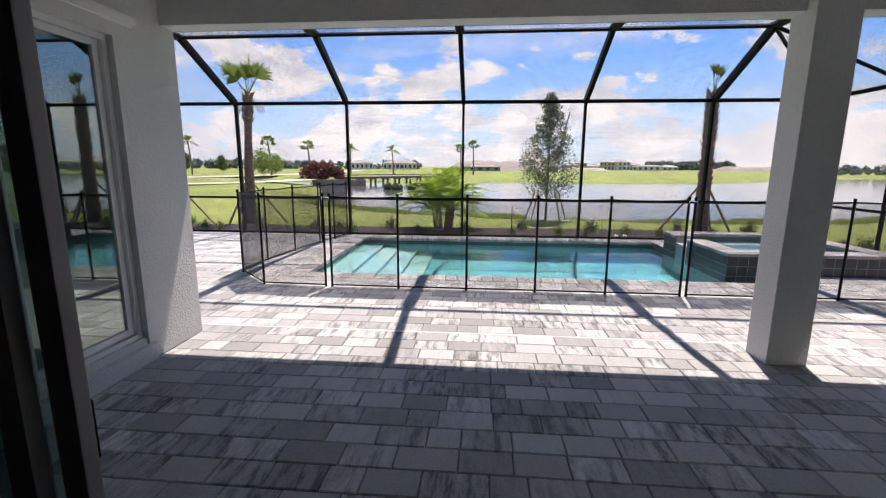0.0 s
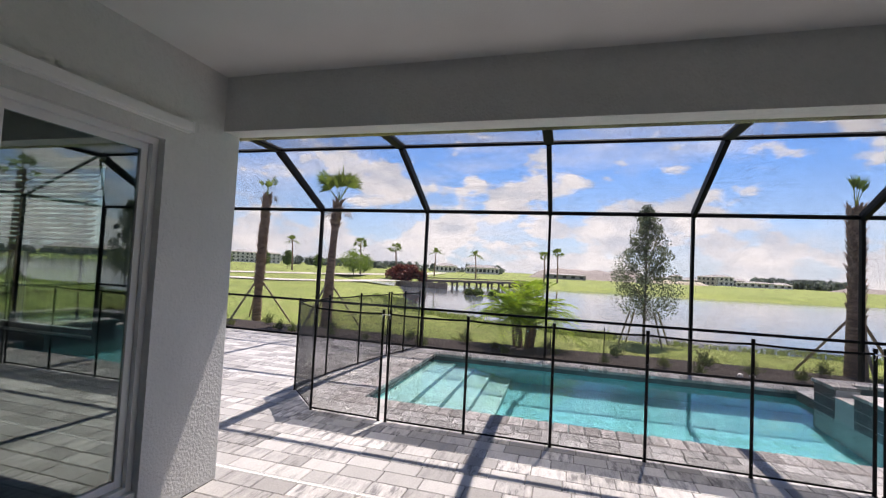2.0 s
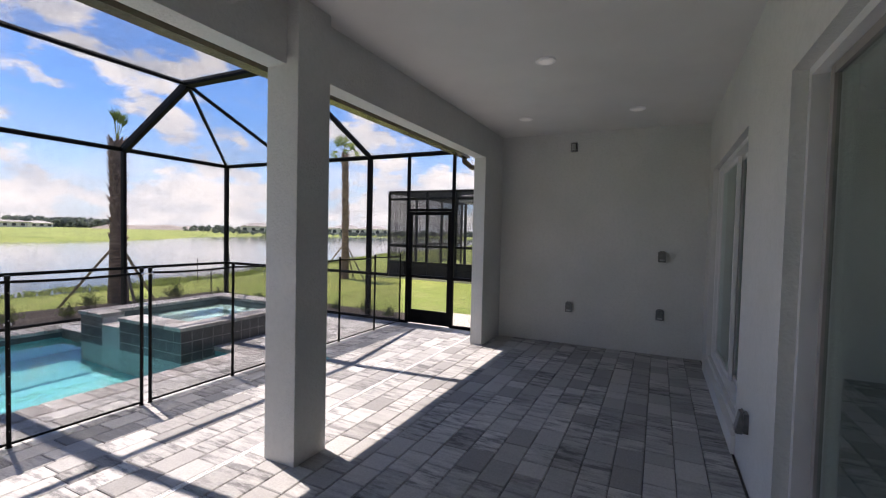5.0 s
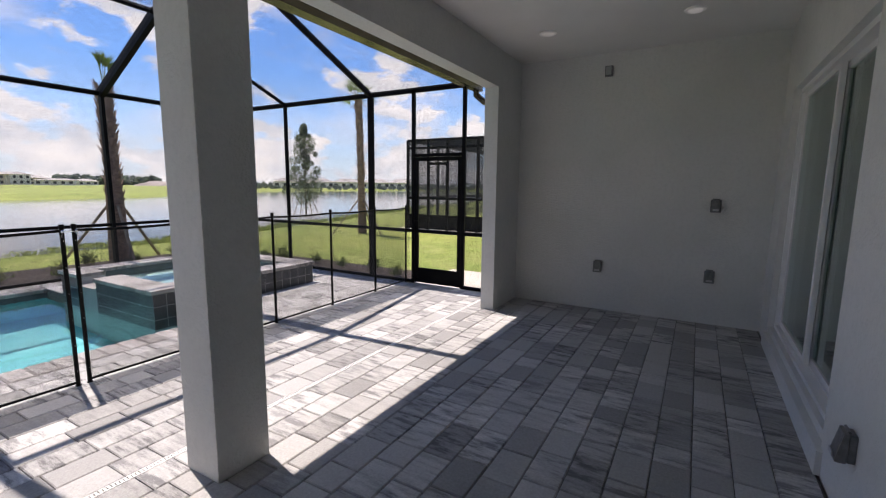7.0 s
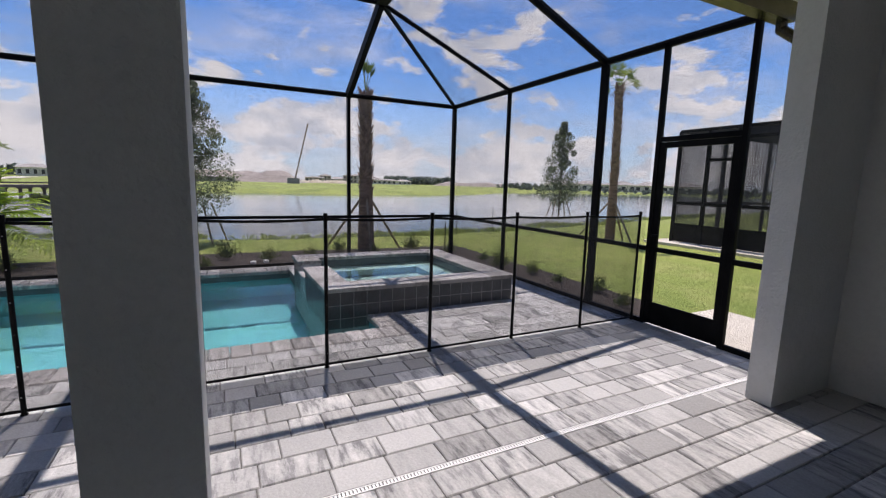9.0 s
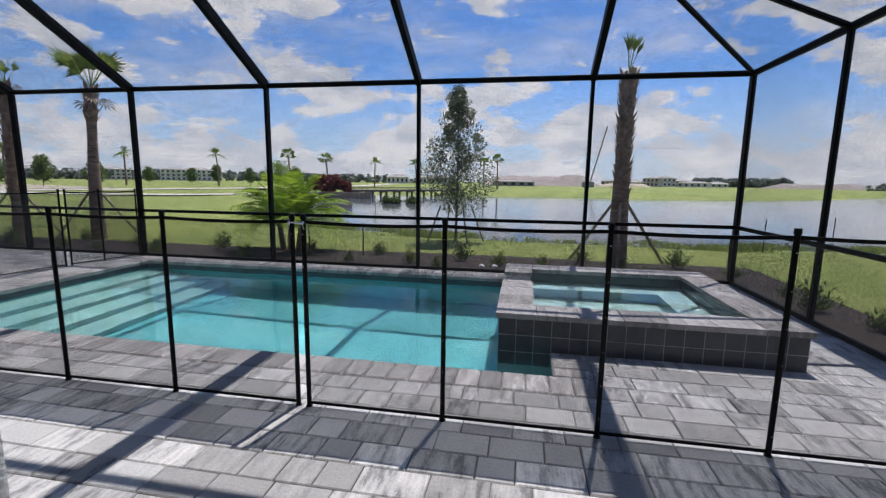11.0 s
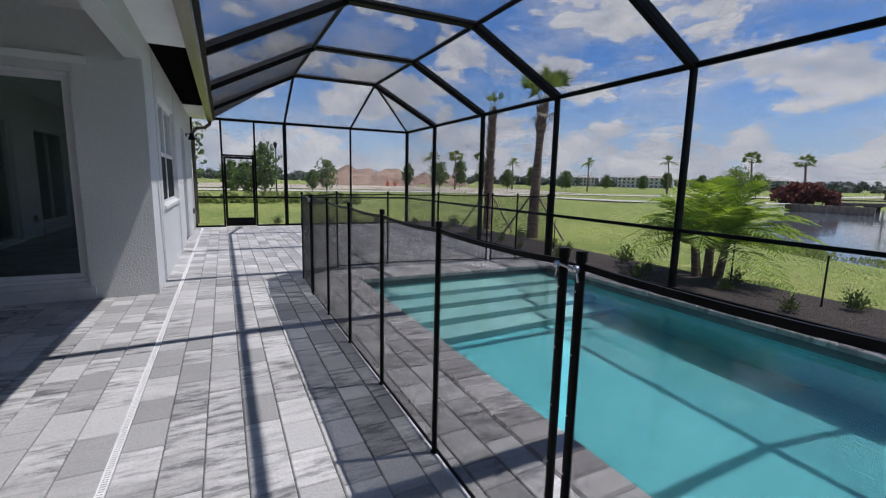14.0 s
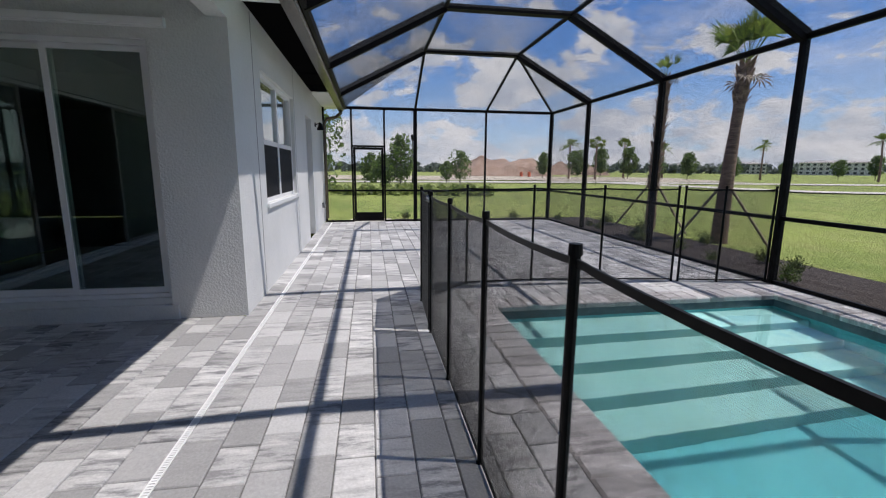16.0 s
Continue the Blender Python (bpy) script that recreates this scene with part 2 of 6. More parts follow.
M_PAVER = paver_mat("paver_stone", (0.445, 0.44, 0.43), (0.62, 0.605, 0.585), (0.145, 0.145, 0.15))
M_COPING = paver_mat("coping_stone", (0.42, 0.40, 0.385), (0.66, 0.64, 0.615), (0.19, 0.18, 0.178), 0.95)
M_SAND = mat("joint_sand", (0.11, 0.107, 0.10), 0.95, colour2=(0.19, 0.183, 0.17), scale=30)
M_PLASTER = mat("pool_plaster", (0.092, 0.375, 0.42), 0.7, colour2=(0.12, 0.43, 0.475), scale=1.3, colour3=(0.095, 0.31, 0.345), scale2=7, mix2=0.25)
M_STEP = mat("step_plaster", (0.25, 0.44, 0.43), 0.7, colour2=(0.30, 0.49, 0.475), scale=1.3, colour3=(0.22, 0.40, 0.40), scale2=7, mix2=0.25)
M_SPAPLASTER = mat("spa_plaster", (0.27, 0.40, 0.385), 0.7, colour2=(0.33, 0.46, 0.44), scale=1.5, colour3=(0.31, 0.41, 0.41), scale2=8, mix2=0.3)
M_WATERLINE = mat("waterline_tile", (0.05, 0.07, 0.085), 0.25, colour2=(0.09, 0.11, 0.13), scale=8)
M_SPATILE = mat("spa_tile", (0.032, 0.04, 0.05), 0.3, colour2=(0.075, 0.085, 0.098), scale=7,
                random_mix=[(0.0, (0.7, 0.7, 0.75)), (1.0, (1.0, 1.0, 1.0))])
M_GROUT = mat("grout", (0.36, 0.37, 0.38), 0.9, colour2=(0.44, 0.45, 0.46), scale=20)


def water_mat(name, tint, bump, scale, dist):
    m = bpy.data.materials.new(name)
    m.use_nodes = True
    n, l = m.node_tree.nodes, m.node_tree.links
    n.clear()
    out, gl, geo, t, bp = (n.new("ShaderNodeOutputMaterial"), n.new("ShaderNodeBsdfGlass"), n.new("ShaderNodeNewGeometry"),
                           n.new("ShaderNodeTexNoise"), n.new("ShaderNodeBump"))
    gl.inputs["Color"].default_value, gl.inputs["IOR"].default_value, gl.inputs["Roughness"].default_value = (*tint, 1), 1.33, 0.0
    t.inputs["Scale"].default_value, t.inputs["Detail"].default_value = scale, 2
    bp.inputs["Strength"].default_value, bp.inputs["Distance"].default_value = bump, dist
    l.new(geo.outputs["Position"], t.inputs["Vector"])
    l.new(t.outputs["Fac"], bp.inputs["Height"])
    l.new(bp.outputs["Normal"], gl.inputs["Normal"])
    l.new(gl.outputs["BSDF"], out.inputs["Surface"])
    return m


M_WATER = water_mat("pool_water", (0.86, 0.99, 0.985), 0.09, 3.2, 0.035)
M_SPAWATER = water_mat("spa_water", (0.90, 0.99, 0.99), 0.08, 6.0, 0.02)
M_LAKE = mat("lake_water", (0.10, 0.12, 0.14), 0.06, colour2=(0.12, 0.135, 0.15), scale=0.2, bump=0.25, bump_scale=1.4, bump_dist=0.05)
M_GLASS = clear_mat("tinted_glass", (0.66, 0.76, 0.72), 0.19, 0.68, gloss=(0.93, 1.0, 0.97))
M_CLEAR = clear_mat("window_glass", (0.88, 0.93, 0.92), 0.12, 0.7)
M_GRASS = mat("lawn_grass", (0.13, 0.18, 0.028), 0.95, colour2=(0.225, 0.27, 0.05), scale=0.16, colour3=(0.31, 0.30, 0.10), scale2=1.6, mix2=0.55, bump=0.6, bump_scale=40, bump_dist=0.03)
M_MULCH = mat("mulch", (0.020, 0.015, 0.012), 0.95, colour2=(0.066, 0.049, 0.039), scale=28, bump=1.0, bump_scale=60, bump_dist=0.03)
M_SANDPATH = mat("pale_concrete_path", (0.46, 0.42, 0.36), 0.9, colour2=(0.56, 0.52, 0.45), scale=0.4)
M_DIRT = mat("red_dirt", (0.17, 0.105, 0.07), 0.95, colour2=(0.29, 0.195, 0.14), scale=0.12, colour3=(0.38, 0.30, 0.24), scale2=0.5, mix2=0.5, bump=0.8, bump_scale=1.2, bump_dist=0.4)
M_BARE = mat("bare_earth", (0.34, 0.29, 0.22), 0.95, colour2=(0.46, 0.40, 0.32), scale=0.15, colour3=(0.22, 0.22, 0.10), scale2=0.4, mix2=0.5)
M_BERM = mat("grey_dirt", (0.20, 0.17, 0.15), 0.95, colour2=(0.29, 0.25, 0.22), scale=0.05, colour3=(0.33, 0.30, 0.27), scale2=0.3, mix2=0.4)
M_BARK = mat("bark", (0.12, 0.09, 0.07), 0.9, colour2=(0.22, 0.18, 0.15), scale=14, bump=0.8, bump_scale=50, bump_dist=0.02)
M_PALMBARK = mat("palm_bark", (0.14, 0.085, 0.06), 0.9, colour2=(0.30, 0.20, 0.155), scale=5, stretch=(1, 1, 4), bump=0.8, bump_scale=35, bump_dist=0.02)
M_BOOT = mat("palm_boot", (0.16, 0.10, 0.075), 0.9, colour2=(0.36, 0.25, 0.20), scale=9)
M_STAKE = mat("stake_wood", (0.20, 0.15, 0.11), 0.85, colour2=(0.34, 0.27, 0.2), scale=9, stretch=(1, 1, 0.2))


def leaf_mat(name, a, b, c=None):
    m = mat(name, a, 0.55, colour2=b, scale=2.2, random_mix=[(0.0, (0.7, 0.7, 0.7)), (1.0, (1.25, 1.25, 1.1))], colour3=c, scale2=3.0, mix2=0.4)
    n, l = m.node_tree.nodes, m.node_tree.links
    b_, out = n["Principled BSDF"], n["Material Output"]
    tr, mx = n.new("ShaderNodeBsdfTranslucent"), n.new("ShaderNodeMixShader")
    mx.inputs["Fac"].default_value = 0.45
    l.new(b_.inputs["Base Color"].links[0].from_socket, tr.inputs["Color"])
    l.new(b_.outputs["BSDF"], mx.inputs[1])
    l.new(tr.outputs["BSDF"], mx.inputs[2])
    l.new(mx.outputs["Shader"], out.inputs["Surface"])
    return m


M_OAKLEAF = leaf_mat("oak_leaves", (0.09, 0.115, 0.075), (0.19, 0.22, 0.14))
M_TREELEAF = leaf_mat("tree_leaves", (0.075, 0.13, 0.035), (0.16, 0.23, 0.06))
M_FROND = leaf_mat("palm_frond", (0.09, 0.16, 0.03), (0.20, 0.27, 0.05), (0.28, 0.26, 0.06))
M_LIME = leaf_mat("lime_tree_leaves", (0.12, 0.20, 0.03), (0.24, 0.34, 0.05))
M_CLUMP = leaf_mat("clump_frond", (0.17, 0.29, 0.02), (0.36, 0.48, 0.05))
M_TURF = leaf_mat("turf_blades", (0.17, 0.23, 0.04), (0.29, 0.32, 0.07))
M_SHRUB = leaf_mat("shrub_leaves", (0.045, 0.085, 0.02), (0.12, 0.17, 0.04), (0.2, 0.16, 0.06))
M_REED = leaf_mat("reed_leaves", (0.19, 0.25, 0.06), (0.34, 0.39, 0.13))
M_REDBUSH = leaf_mat("red_bush_leaves", (0.10, 0.02, 0.022), (0.26, 0.075, 0.06), (0.05, 0.08, 0.03))
# distance haze is mixed into this leaf colour, paler and greyer than near leaves
M_FAR_HAZED = leaf_mat("far_woods", (0.10, 0.13, 0.12), (0.16, 0.19, 0.17))
M_WALLFAR = mat("far_wall", (0.55, 0.54, 0.52), 0.85, colour2=(0.62, 0.61, 0.58), scale=0.3)
M_WALLTAN = mat("tan_far_wall", (0.40, 0.35, 0.30), 0.85, colour2=(0.50, 0.45, 0.40), scale=0.3)
M_WALLGREY = mat("grey_far_wall", (0.19, 0.19, 0.20), 0.85, colour2=(0.27, 0.27, 0.28), scale=0.3)
M_PANE = mat("dark_window", (0.03, 0.035, 0.045), 0.15)
M_TILEROOF = mat("roof_tile", (0.26, 0.24, 0.23), 0.8, colour2=(0.36, 0.34, 0.32), scale=3, random_mix=[(0, (0.8, 0.8, 0.8)), (1, (1.1, 1.1, 1.1))])
# room colours set dark so the interiors read as unlit through the glass
M_INFLOOR_DIM = mat("dim_room_floor", (0.10, 0.09, 0.08), 0.4, colour2=(0.15, 0.135, 0.12), scale=2)
M_INWALL_DIM = mat("dim_room_wall", (0.26, 0.26, 0.25), 0.9, colour2=(0.31, 0.31, 0.30), scale=2)
M_OUTLET = mat("outlet_plastic", (0.13, 0.135, 0.135), 0.3, colour2=(0.19, 0.195, 0.195), scale=30)
M_OUTLET_IN = mat("outlet_insert", (0.42, 0.42, 0.42), 0.35)
M_BLIND = leaf_mat("blind_vinyl", (0.74, 0.76, 0.77), (0.80, 0.81, 0.82))
M_JOINT = mat("control_joint", (0.16, 0.16, 0.155), 0.9)
M_LENS = lamp_mat("downlight_lens", (0.8, 0.8, 0.77), 0.1)
M_BLACK = mat("black_metal", (0.006, 0.006, 0.006), 0.45, colour2=(0.011, 0.011, 0.011), scale=12)
M_BLACK.node_tree.nodes["Principled BSDF"].inputs["Specular IOR Level"].default_value = 0.12
# flat black without gloss stands for the shade inside the soffit openings
M_VENT_VOID = mat("vent_void_black", (0.006, 0.006, 0.006), 1.0)
M_VENT_VOID.node_tree.nodes["Principled BSDF"].inputs["Specular IOR Level"].default_value = 0.0
M_DRAIN = mat("drain_plastic", (0.78, 0.78, 0.76), 0.5, colour2=(0.84, 0.84, 0.82), scale=8)
M_LID = mat("grey_plastic_lid", (0.36, 0.35, 0.34), 0.6, colour2=(0.46, 0.45, 0.44), scale=20)
M_DOOR = mat("painted_door", (0.35, 0.36, 0.36), 0.5, colour2=(0.4, 0.41, 0.41), scale=3)
M_CLAY = mat("orange_plastic", (0.55, 0.12, 0.05), 0.6)


# ---- building blocks ----
def box(bm, x0, y0, z0, x1, y1, z1, bevel=0.0):
    r = bmesh.ops.create_cube(bm, size=1.0, matrix=Matrix.Translation(((x0 + x1) / 2, (y0 + y1) / 2, (z0 + z1) / 2))
                              @ Matrix.Diagonal((abs(x1 - x0), abs(y1 - y0), abs(z1 - z0), 1)))
    if bevel:
        vs = set(r["verts"])
        es = [e for e in bm.edges if e.verts[0] in vs and e.verts[1] in vs]
        bmesh.ops.bevel(bm, geom=es, offset=bevel, segments=2, affect='EDGES', profile=0.7)
    return bm


def bar(bm, p, q, w, h, bevel=0.003):
    """Rectangular bar from p to q; w across, h in the upright plane."""
    p, q = Vector(p), Vector(q)
    d = q - p
    turn = d.to_track_quat('Z', 'Y').to_matrix().to_4x4()
    r = bmesh.ops.create_cube(bm, size=1.0, matrix=Matrix.Translation((p + q) / 2) @ turn @ Matrix.Diagonal((w, h, d.length, 1)))
    if bevel:
        vs = set(r["verts"])
        bmesh.ops.bevel(bm, geom=[e for e in bm.edges if e.verts[0] in vs and e.verts[1] in vs], offset=bevel, segments=1, affect='EDGES')
    return bm


def rod(bm, p, q, r0, r1=None, seg=8, caps=True):
    p, q = Vector(p), Vector(q)
    d = q - p
    turn = d.to_track_quat('Z', 'Y').to_matrix().to_4x4()
    bmesh.ops.create_cone(bm, cap_ends=caps, segments=seg, radius1=r0, radius2=r0 if r1 is None else r1, depth=d.length,
                          matrix=Matrix.Translation((p + q) / 2) @ turn)
    return bm


def nb():
    return bmesh.new()


def mesh_of(name, bm, material):
    me = bpy.data.meshes.new(name)
    bm.to_mesh(me)
    bm.free()
    me.materials.append(material)
    return me


def thing(name, label, category, at=(0, 0, 0), group="", kind=""):
    ob = new(name)
    ob.empty_display_size = 0.1
    ob.location = at
    return tagged(ob, label, category, group, kind)


def part(name, bm, material, parent=None, label=""):
    """One mesh object under a thing (its coordinates are the thing's own)."""
    ob = new(name, mesh_of(name, bm, material))
    ob.parent = parent
    return tagged(ob, label)


def solid(name, bm, material, label, category, kind="", group=""):
    return tagged(new(name, mesh_of(name, bm, material)), label, category, group, kind)


def raw_mesh(name, verts, faces, material, smooth=False):
    me = bpy.data.meshes.new(name)
    me.from_pydata([tuple(v) for v in verts], [], [tuple(f) for f in faces])
    me.materials.append(material)
    if smooth:
        me.polygons.foreach_set("use_smooth", [True] * len(me.polygons))
    return me


def raw_part(name, verts, faces, material, parent=None, label="", smooth=False):
    ob = new(name, raw_mesh(name, verts, faces, material, smooth))
    ob.parent = parent
    return tagged(ob, label)


# ---- main dimensions ----
XW, XE, YS, YN = -2.475, 7.12, 0.66, 3.675       # covered porch: faces of its walls
CEIL, BEAM = 3.15, 2.72
CAGE_X = [-10.31, -8.15, -5.47, -2.86, -0.22, 2.412, 5.04, 7.17]
CAGE_Y, EAVE = 9.98, 2.99
GUT_Y, GUT_Z = 4.26, 2.99
TOP_Y0, TOP_Y1, TOP_Z = 6.11, 8.20, 3.935
FENCE_Y, FENCE_H = 5.382, 1.225
POOL = (-2.42, 6.14, 3.93, 9.58)
SPA = (3.93, 6.67, 6.36, 9.02)
SPA_Z = 0.33

# ---- house: porch walls ----
bm = nb()      # west wall of the porch with the sliding door opening
box(bm, XW - 0.2, YS - 0.2, 0, XW, 1.15, 3.4)
box(bm, XW - 0.2, 1.15, 2.51, XW, 3.0, 3.4)
box(bm, XW - 0.2, 3.0, 0, XW, YN, 3.4)
solid("wall_west", bm, M_STUCCO, "light grey textured stucco wall beside the sliding door", "wall", "structure")
bm = nb()      # south wall with two openings
box(bm, XW, YS - 0.2, 0, -2.0, YS, 3.4)
box(bm, -2.0, YS - 0.2, 2.47, 3.12, YS, 3.4)
box(bm, 3.12, YS - 0.2, 0, 4.31, YS, 3.4)
box(bm, 4.31, YS - 0.2, 2.47, 6.62, YS, 3.4)
box(bm, 6.62, YS - 0.2, 0, XE, YS, 3.4)
solid("wall_south", bm, M_STUCCO, "light grey stucco back wall of the covered porch", "wall", "structure")
bm = nb()
box(bm, XE, YS - 0.2, 0, XE + 0.2, YN, 3.4)
solid("wall_east", bm, M_STUCCO, "plain light grey stucco end wall of the porch", "wall", "structure")
bm = nb()
box(bm, 6.34, 3.50, 0, XE, YN - 0.001, BEAM)
solid("wall_pier", bm, M_STUCCO, "grey stucco return at the porch opening", "wall", "structure")
bm = nb()
box(bm, 2.558, 3.40, 0, 2.874, YN + 0.004, CEIL, 0.008)
solid("column", bm, M_STUCCO, "square light grey stucco column carrying the porch beam", "column", "structure")
bm = nb()
box(bm, XW, 3.505, BEAM, XE, YN, 3.4)
solid("beam", bm, M_STUCCO, "long grey stucco beam over the porch opening", "beam", "structure")
bm = nb()
box(bm, XW, YS, CEIL, XE, 3.505, CEIL + 0.06)
solid("ceiling", bm, M_CEIL, "smooth pale grey porch ceiling", "ceiling", "structure")
bm = nb()      # long wall west of the porch, with window and door openings
NX = -10.55
for a, b, z0, z1 in ((NX, -8.15, 0, 3.4), (-8.15, -7.25, 2.45, 3.4), (-7.25, -5.85, 0, 3.4), (-5.85, -3.60, 0, 1.01),
                     (-5.85, -3.60, 2.53, 3.4), (-3.60, XW - 0.2, 0, 3.4)):
    box(bm, a, YN - 0.22, z0, b, YN, z1)
solid("wall_north", bm, M_STUCCO, "long light grey stucco house wall along the patio", "wall", "structure")
for xj in (-3.29, -5.93):
    bm = nb()
    box(bm, xj - 0.006, YN, 0, xj + 0.006, YN + 0.002, 3.03)
    solid("trim", bm, M_JOINT, "thin dark control joint in the stucco wall", "trim", "structure")
bm = nb()
box(bm, NX - 0.2, -6, 0, NX, YN, 3.4)
solid("wall_house_end", bm, M_STUCCO, "grey stucco end wall of the house", "wall", "structure")

# rooms behind the glass, closed; their dimness is put into the surface colours
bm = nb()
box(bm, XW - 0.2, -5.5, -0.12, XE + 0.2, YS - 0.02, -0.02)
solid("floor_room", bm, M_INFLOOR_DIM, "floor behind the sliding doors, coloured dark for the dim interior", "floor", "structure")
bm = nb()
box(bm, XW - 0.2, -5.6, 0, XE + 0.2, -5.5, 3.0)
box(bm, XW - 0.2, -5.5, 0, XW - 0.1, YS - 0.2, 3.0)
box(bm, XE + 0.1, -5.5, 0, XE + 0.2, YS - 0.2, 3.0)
solid("wall_room", bm, M_INWALL_DIM, "plain walls of the living room, coloured dark for the dim interior", "wall", "structure")
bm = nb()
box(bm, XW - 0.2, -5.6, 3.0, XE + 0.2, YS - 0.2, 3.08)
solid("ceiling_room", bm, M_INWALL_DIM, "plain ceiling of the living room", "ceiling", "structure")
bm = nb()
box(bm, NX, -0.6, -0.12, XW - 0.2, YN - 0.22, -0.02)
solid("floor_bedroom", bm, M_INFLOOR_DIM, "floor of the side room, coloured dark for the dim interior", "floor", "structure")
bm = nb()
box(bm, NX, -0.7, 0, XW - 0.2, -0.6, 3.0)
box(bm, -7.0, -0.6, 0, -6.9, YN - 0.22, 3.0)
solid("wall_bedroom", bm, M_INWALL_DIM, "plain walls of the side room, coloured dark for the dim interior", "wall", "structure")
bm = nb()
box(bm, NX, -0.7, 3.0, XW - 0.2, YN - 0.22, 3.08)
solid("ceiling_bedroom", bm, M_INWALL_DIM, "plain ceiling of the side room", "ceiling", "structure")


# soffit, fascia, roof
bm = nb()
box(bm, -3.0, YN, 3.03, XE + 0.45, 4.12, 3.07)
solid("soffit", bm, M_WHITE, "white painted soffit under the eave", "soffit", "structure")
# solid black panel where the eave only has shaded openings
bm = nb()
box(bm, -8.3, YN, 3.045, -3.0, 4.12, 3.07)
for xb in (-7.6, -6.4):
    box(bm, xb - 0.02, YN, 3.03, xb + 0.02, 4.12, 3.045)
solid("soffit_dark", bm, M_VENT_VOID, "vented soffit under the eave, its dark openings painted black", "soffit", "structure")
bm = nb()
box(bm, NX - 0.5, YN, 3.03, -8.3, 4.12, 3.07)
solid("soffit_end", bm, M_WHITE, "white soffit at the end of the eave", "soffit", "structure")
bm = nb()
v = [bm.verts.new(p) for p in ((NX - 0.6, 4.16, 3.08), (XE + 0.6, 4.16, 3.08), (XE + 0.6, -2.5, 5.7), (NX - 0.6, -2.5, 5.7),
                               (XE + 0.6, -9.0, 3.08), (NX - 0.6, -9.0, 3.08))]
bm.faces.new((v[0], v[1], v[2], v[3]))
bm.faces.new((v[3], v[2], v[4], v[5]))
bmesh.ops.solidify(bm, geom=bm.faces[:], thickness=0.08)
solid("roof", bm, M_TILEROOF, "grey tiled roof of the house", "roof", "structure")


def gutter():
    g = thing("gutter", "bronze metal gutter along the eave with downspouts", "gutter")
    bm = nb()
    prof = [(4.12, 3.10), (4.12, 2.88), (4.245, 2.88), (4.262, 2.91), (4.262, 2.98), (4.275, 3.04), (4.275, 3.07), (4.258, 3.07), (4.258, 3.045), (4.14, 3.0), (4.14, 3.10)]
    ends = []
    for x in (NX + 0.35, XE + 0.1):
        ends.append([bm.verts.new((x, y, z)) for y, z in prof])
    k = len(prof)
    for i in range(k):
        bm.faces.new((ends[0][i], ends[1][i], ends[1][(i + 1) % k], ends[0][(i + 1) % k]))
    bm.faces.new(ends[0])
    bm.faces.new(ends[1][::-1])
    part("trough", bm, M_GUTTER, g)
    for x in (NX + 0.42, XE + 0.02):
        bm = nb()
        pts = [(x, 4.18, 2.92), (x, 4.18, 2.82), (x, 4.06, 2.72), (x, 3.84, 2.68), (x, 3.76, 2.56), (x, 3.76, 0.12)]
        for a, b in zip(pts, pts[1:]):
            rod(bm, a, b, 0.042, seg=10)
        for p in pts[1:-1]:
            bmesh.ops.create_uvsphere(bm, u_segments=10, v_segments=6, radius=0.043, matrix=Matrix.Translation(p))
        part("downspout", bm, M_GUTTER, g)
    return g


gutter()


# ---- sliding doors, window, door ----
def slider(name, label, length, panels, height, m, rail_mat):
    """Sliding door in the x-z plane, outside towards +y; panels: (start, end, y offset)."""
    d = thing(name, label, "sliding door", kind="structure")
    bm = nb()
    fw = 0.042
    box(bm, 0, -0.13, 0, fw, 0.02, height)
    box(bm, length - fw, -0.13, 0, length, 0.02, height)
    box(bm, fw, -0.13, height - fw, length - fw, 0.02, height)
    box(bm, fw, -0.13, 0, length - fw, 0.02, 0.035)
    box(bm, fw, -0.052, 0.035, length - fw, -0.048, 0.05)
    part("frame", bm, M_VINYL, d)
    for a, b, yo in panels:
        z0, z1, s = 0.04, height - fw - 0.002, 0.052
        bm = nb()
        box(bm, a, yo - 0.018, z0, a + s, yo + 0.018, z1, 0.004)
        box(bm, b - s, yo - 0.018, z0, b, yo + 0.018, z1, 0.004)
        box(bm, a + s, yo - 0.017, z0, b - s, yo + 0.017, z0 + 0.052)
        box(bm, a + s, yo - 0.017, z1 - 0.045, b - s, yo + 0.017, z1)
        p = part("panel", bm, rail_mat, d)
        bm = nb()
        box(bm, a + s, yo - 0.004, z0 + 0.052, b - s, yo + 0.004, z1 - 0.045)
        g = part("pane", bm, M_GLASS, p, "dark tinted glass")
        g.visible_shadow = False
    d.matrix_world = m
    return d


d = slider("door_1", "two-panel white framed sliding glass door, closed", 1.85, [(0.042, 0.88, -0.03), (0.82, 1.808, -0.075)], 2.31,
           Matrix.Translation((XW - 0.075, 3.0, 0.2)) @ Matrix.Rotation(radians(-90), 4, 'Z'), M_VINYL)
# panels of this door take the shaded frame colour
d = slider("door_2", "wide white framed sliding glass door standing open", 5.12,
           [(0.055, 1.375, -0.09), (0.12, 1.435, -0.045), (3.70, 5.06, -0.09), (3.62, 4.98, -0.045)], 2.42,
           Matrix.Translation((-2.0, YS - 0.09, 0.05)), M_STILE_SHADED)
bm = nb()
rod(bm, (1.41, -0.012, 0.95), (1.41, -0.012, 1.04), 0.008)
box(bm, 1.395, -0.028, 0.93, 1.425, -0.012, 1.06, 0.003)
part("handle", bm, M_BLACK, d, "dark pull handle")
slider("door_3", "white framed sliding glass door, closed", 2.31, [(0.042, 1.2, -0.075), (1.12, 2.268, -0.03)], 2.27,
       Matrix.Translation((4.31, YS - 0.075, 0.2)), M_VINYL)
bm = nb()
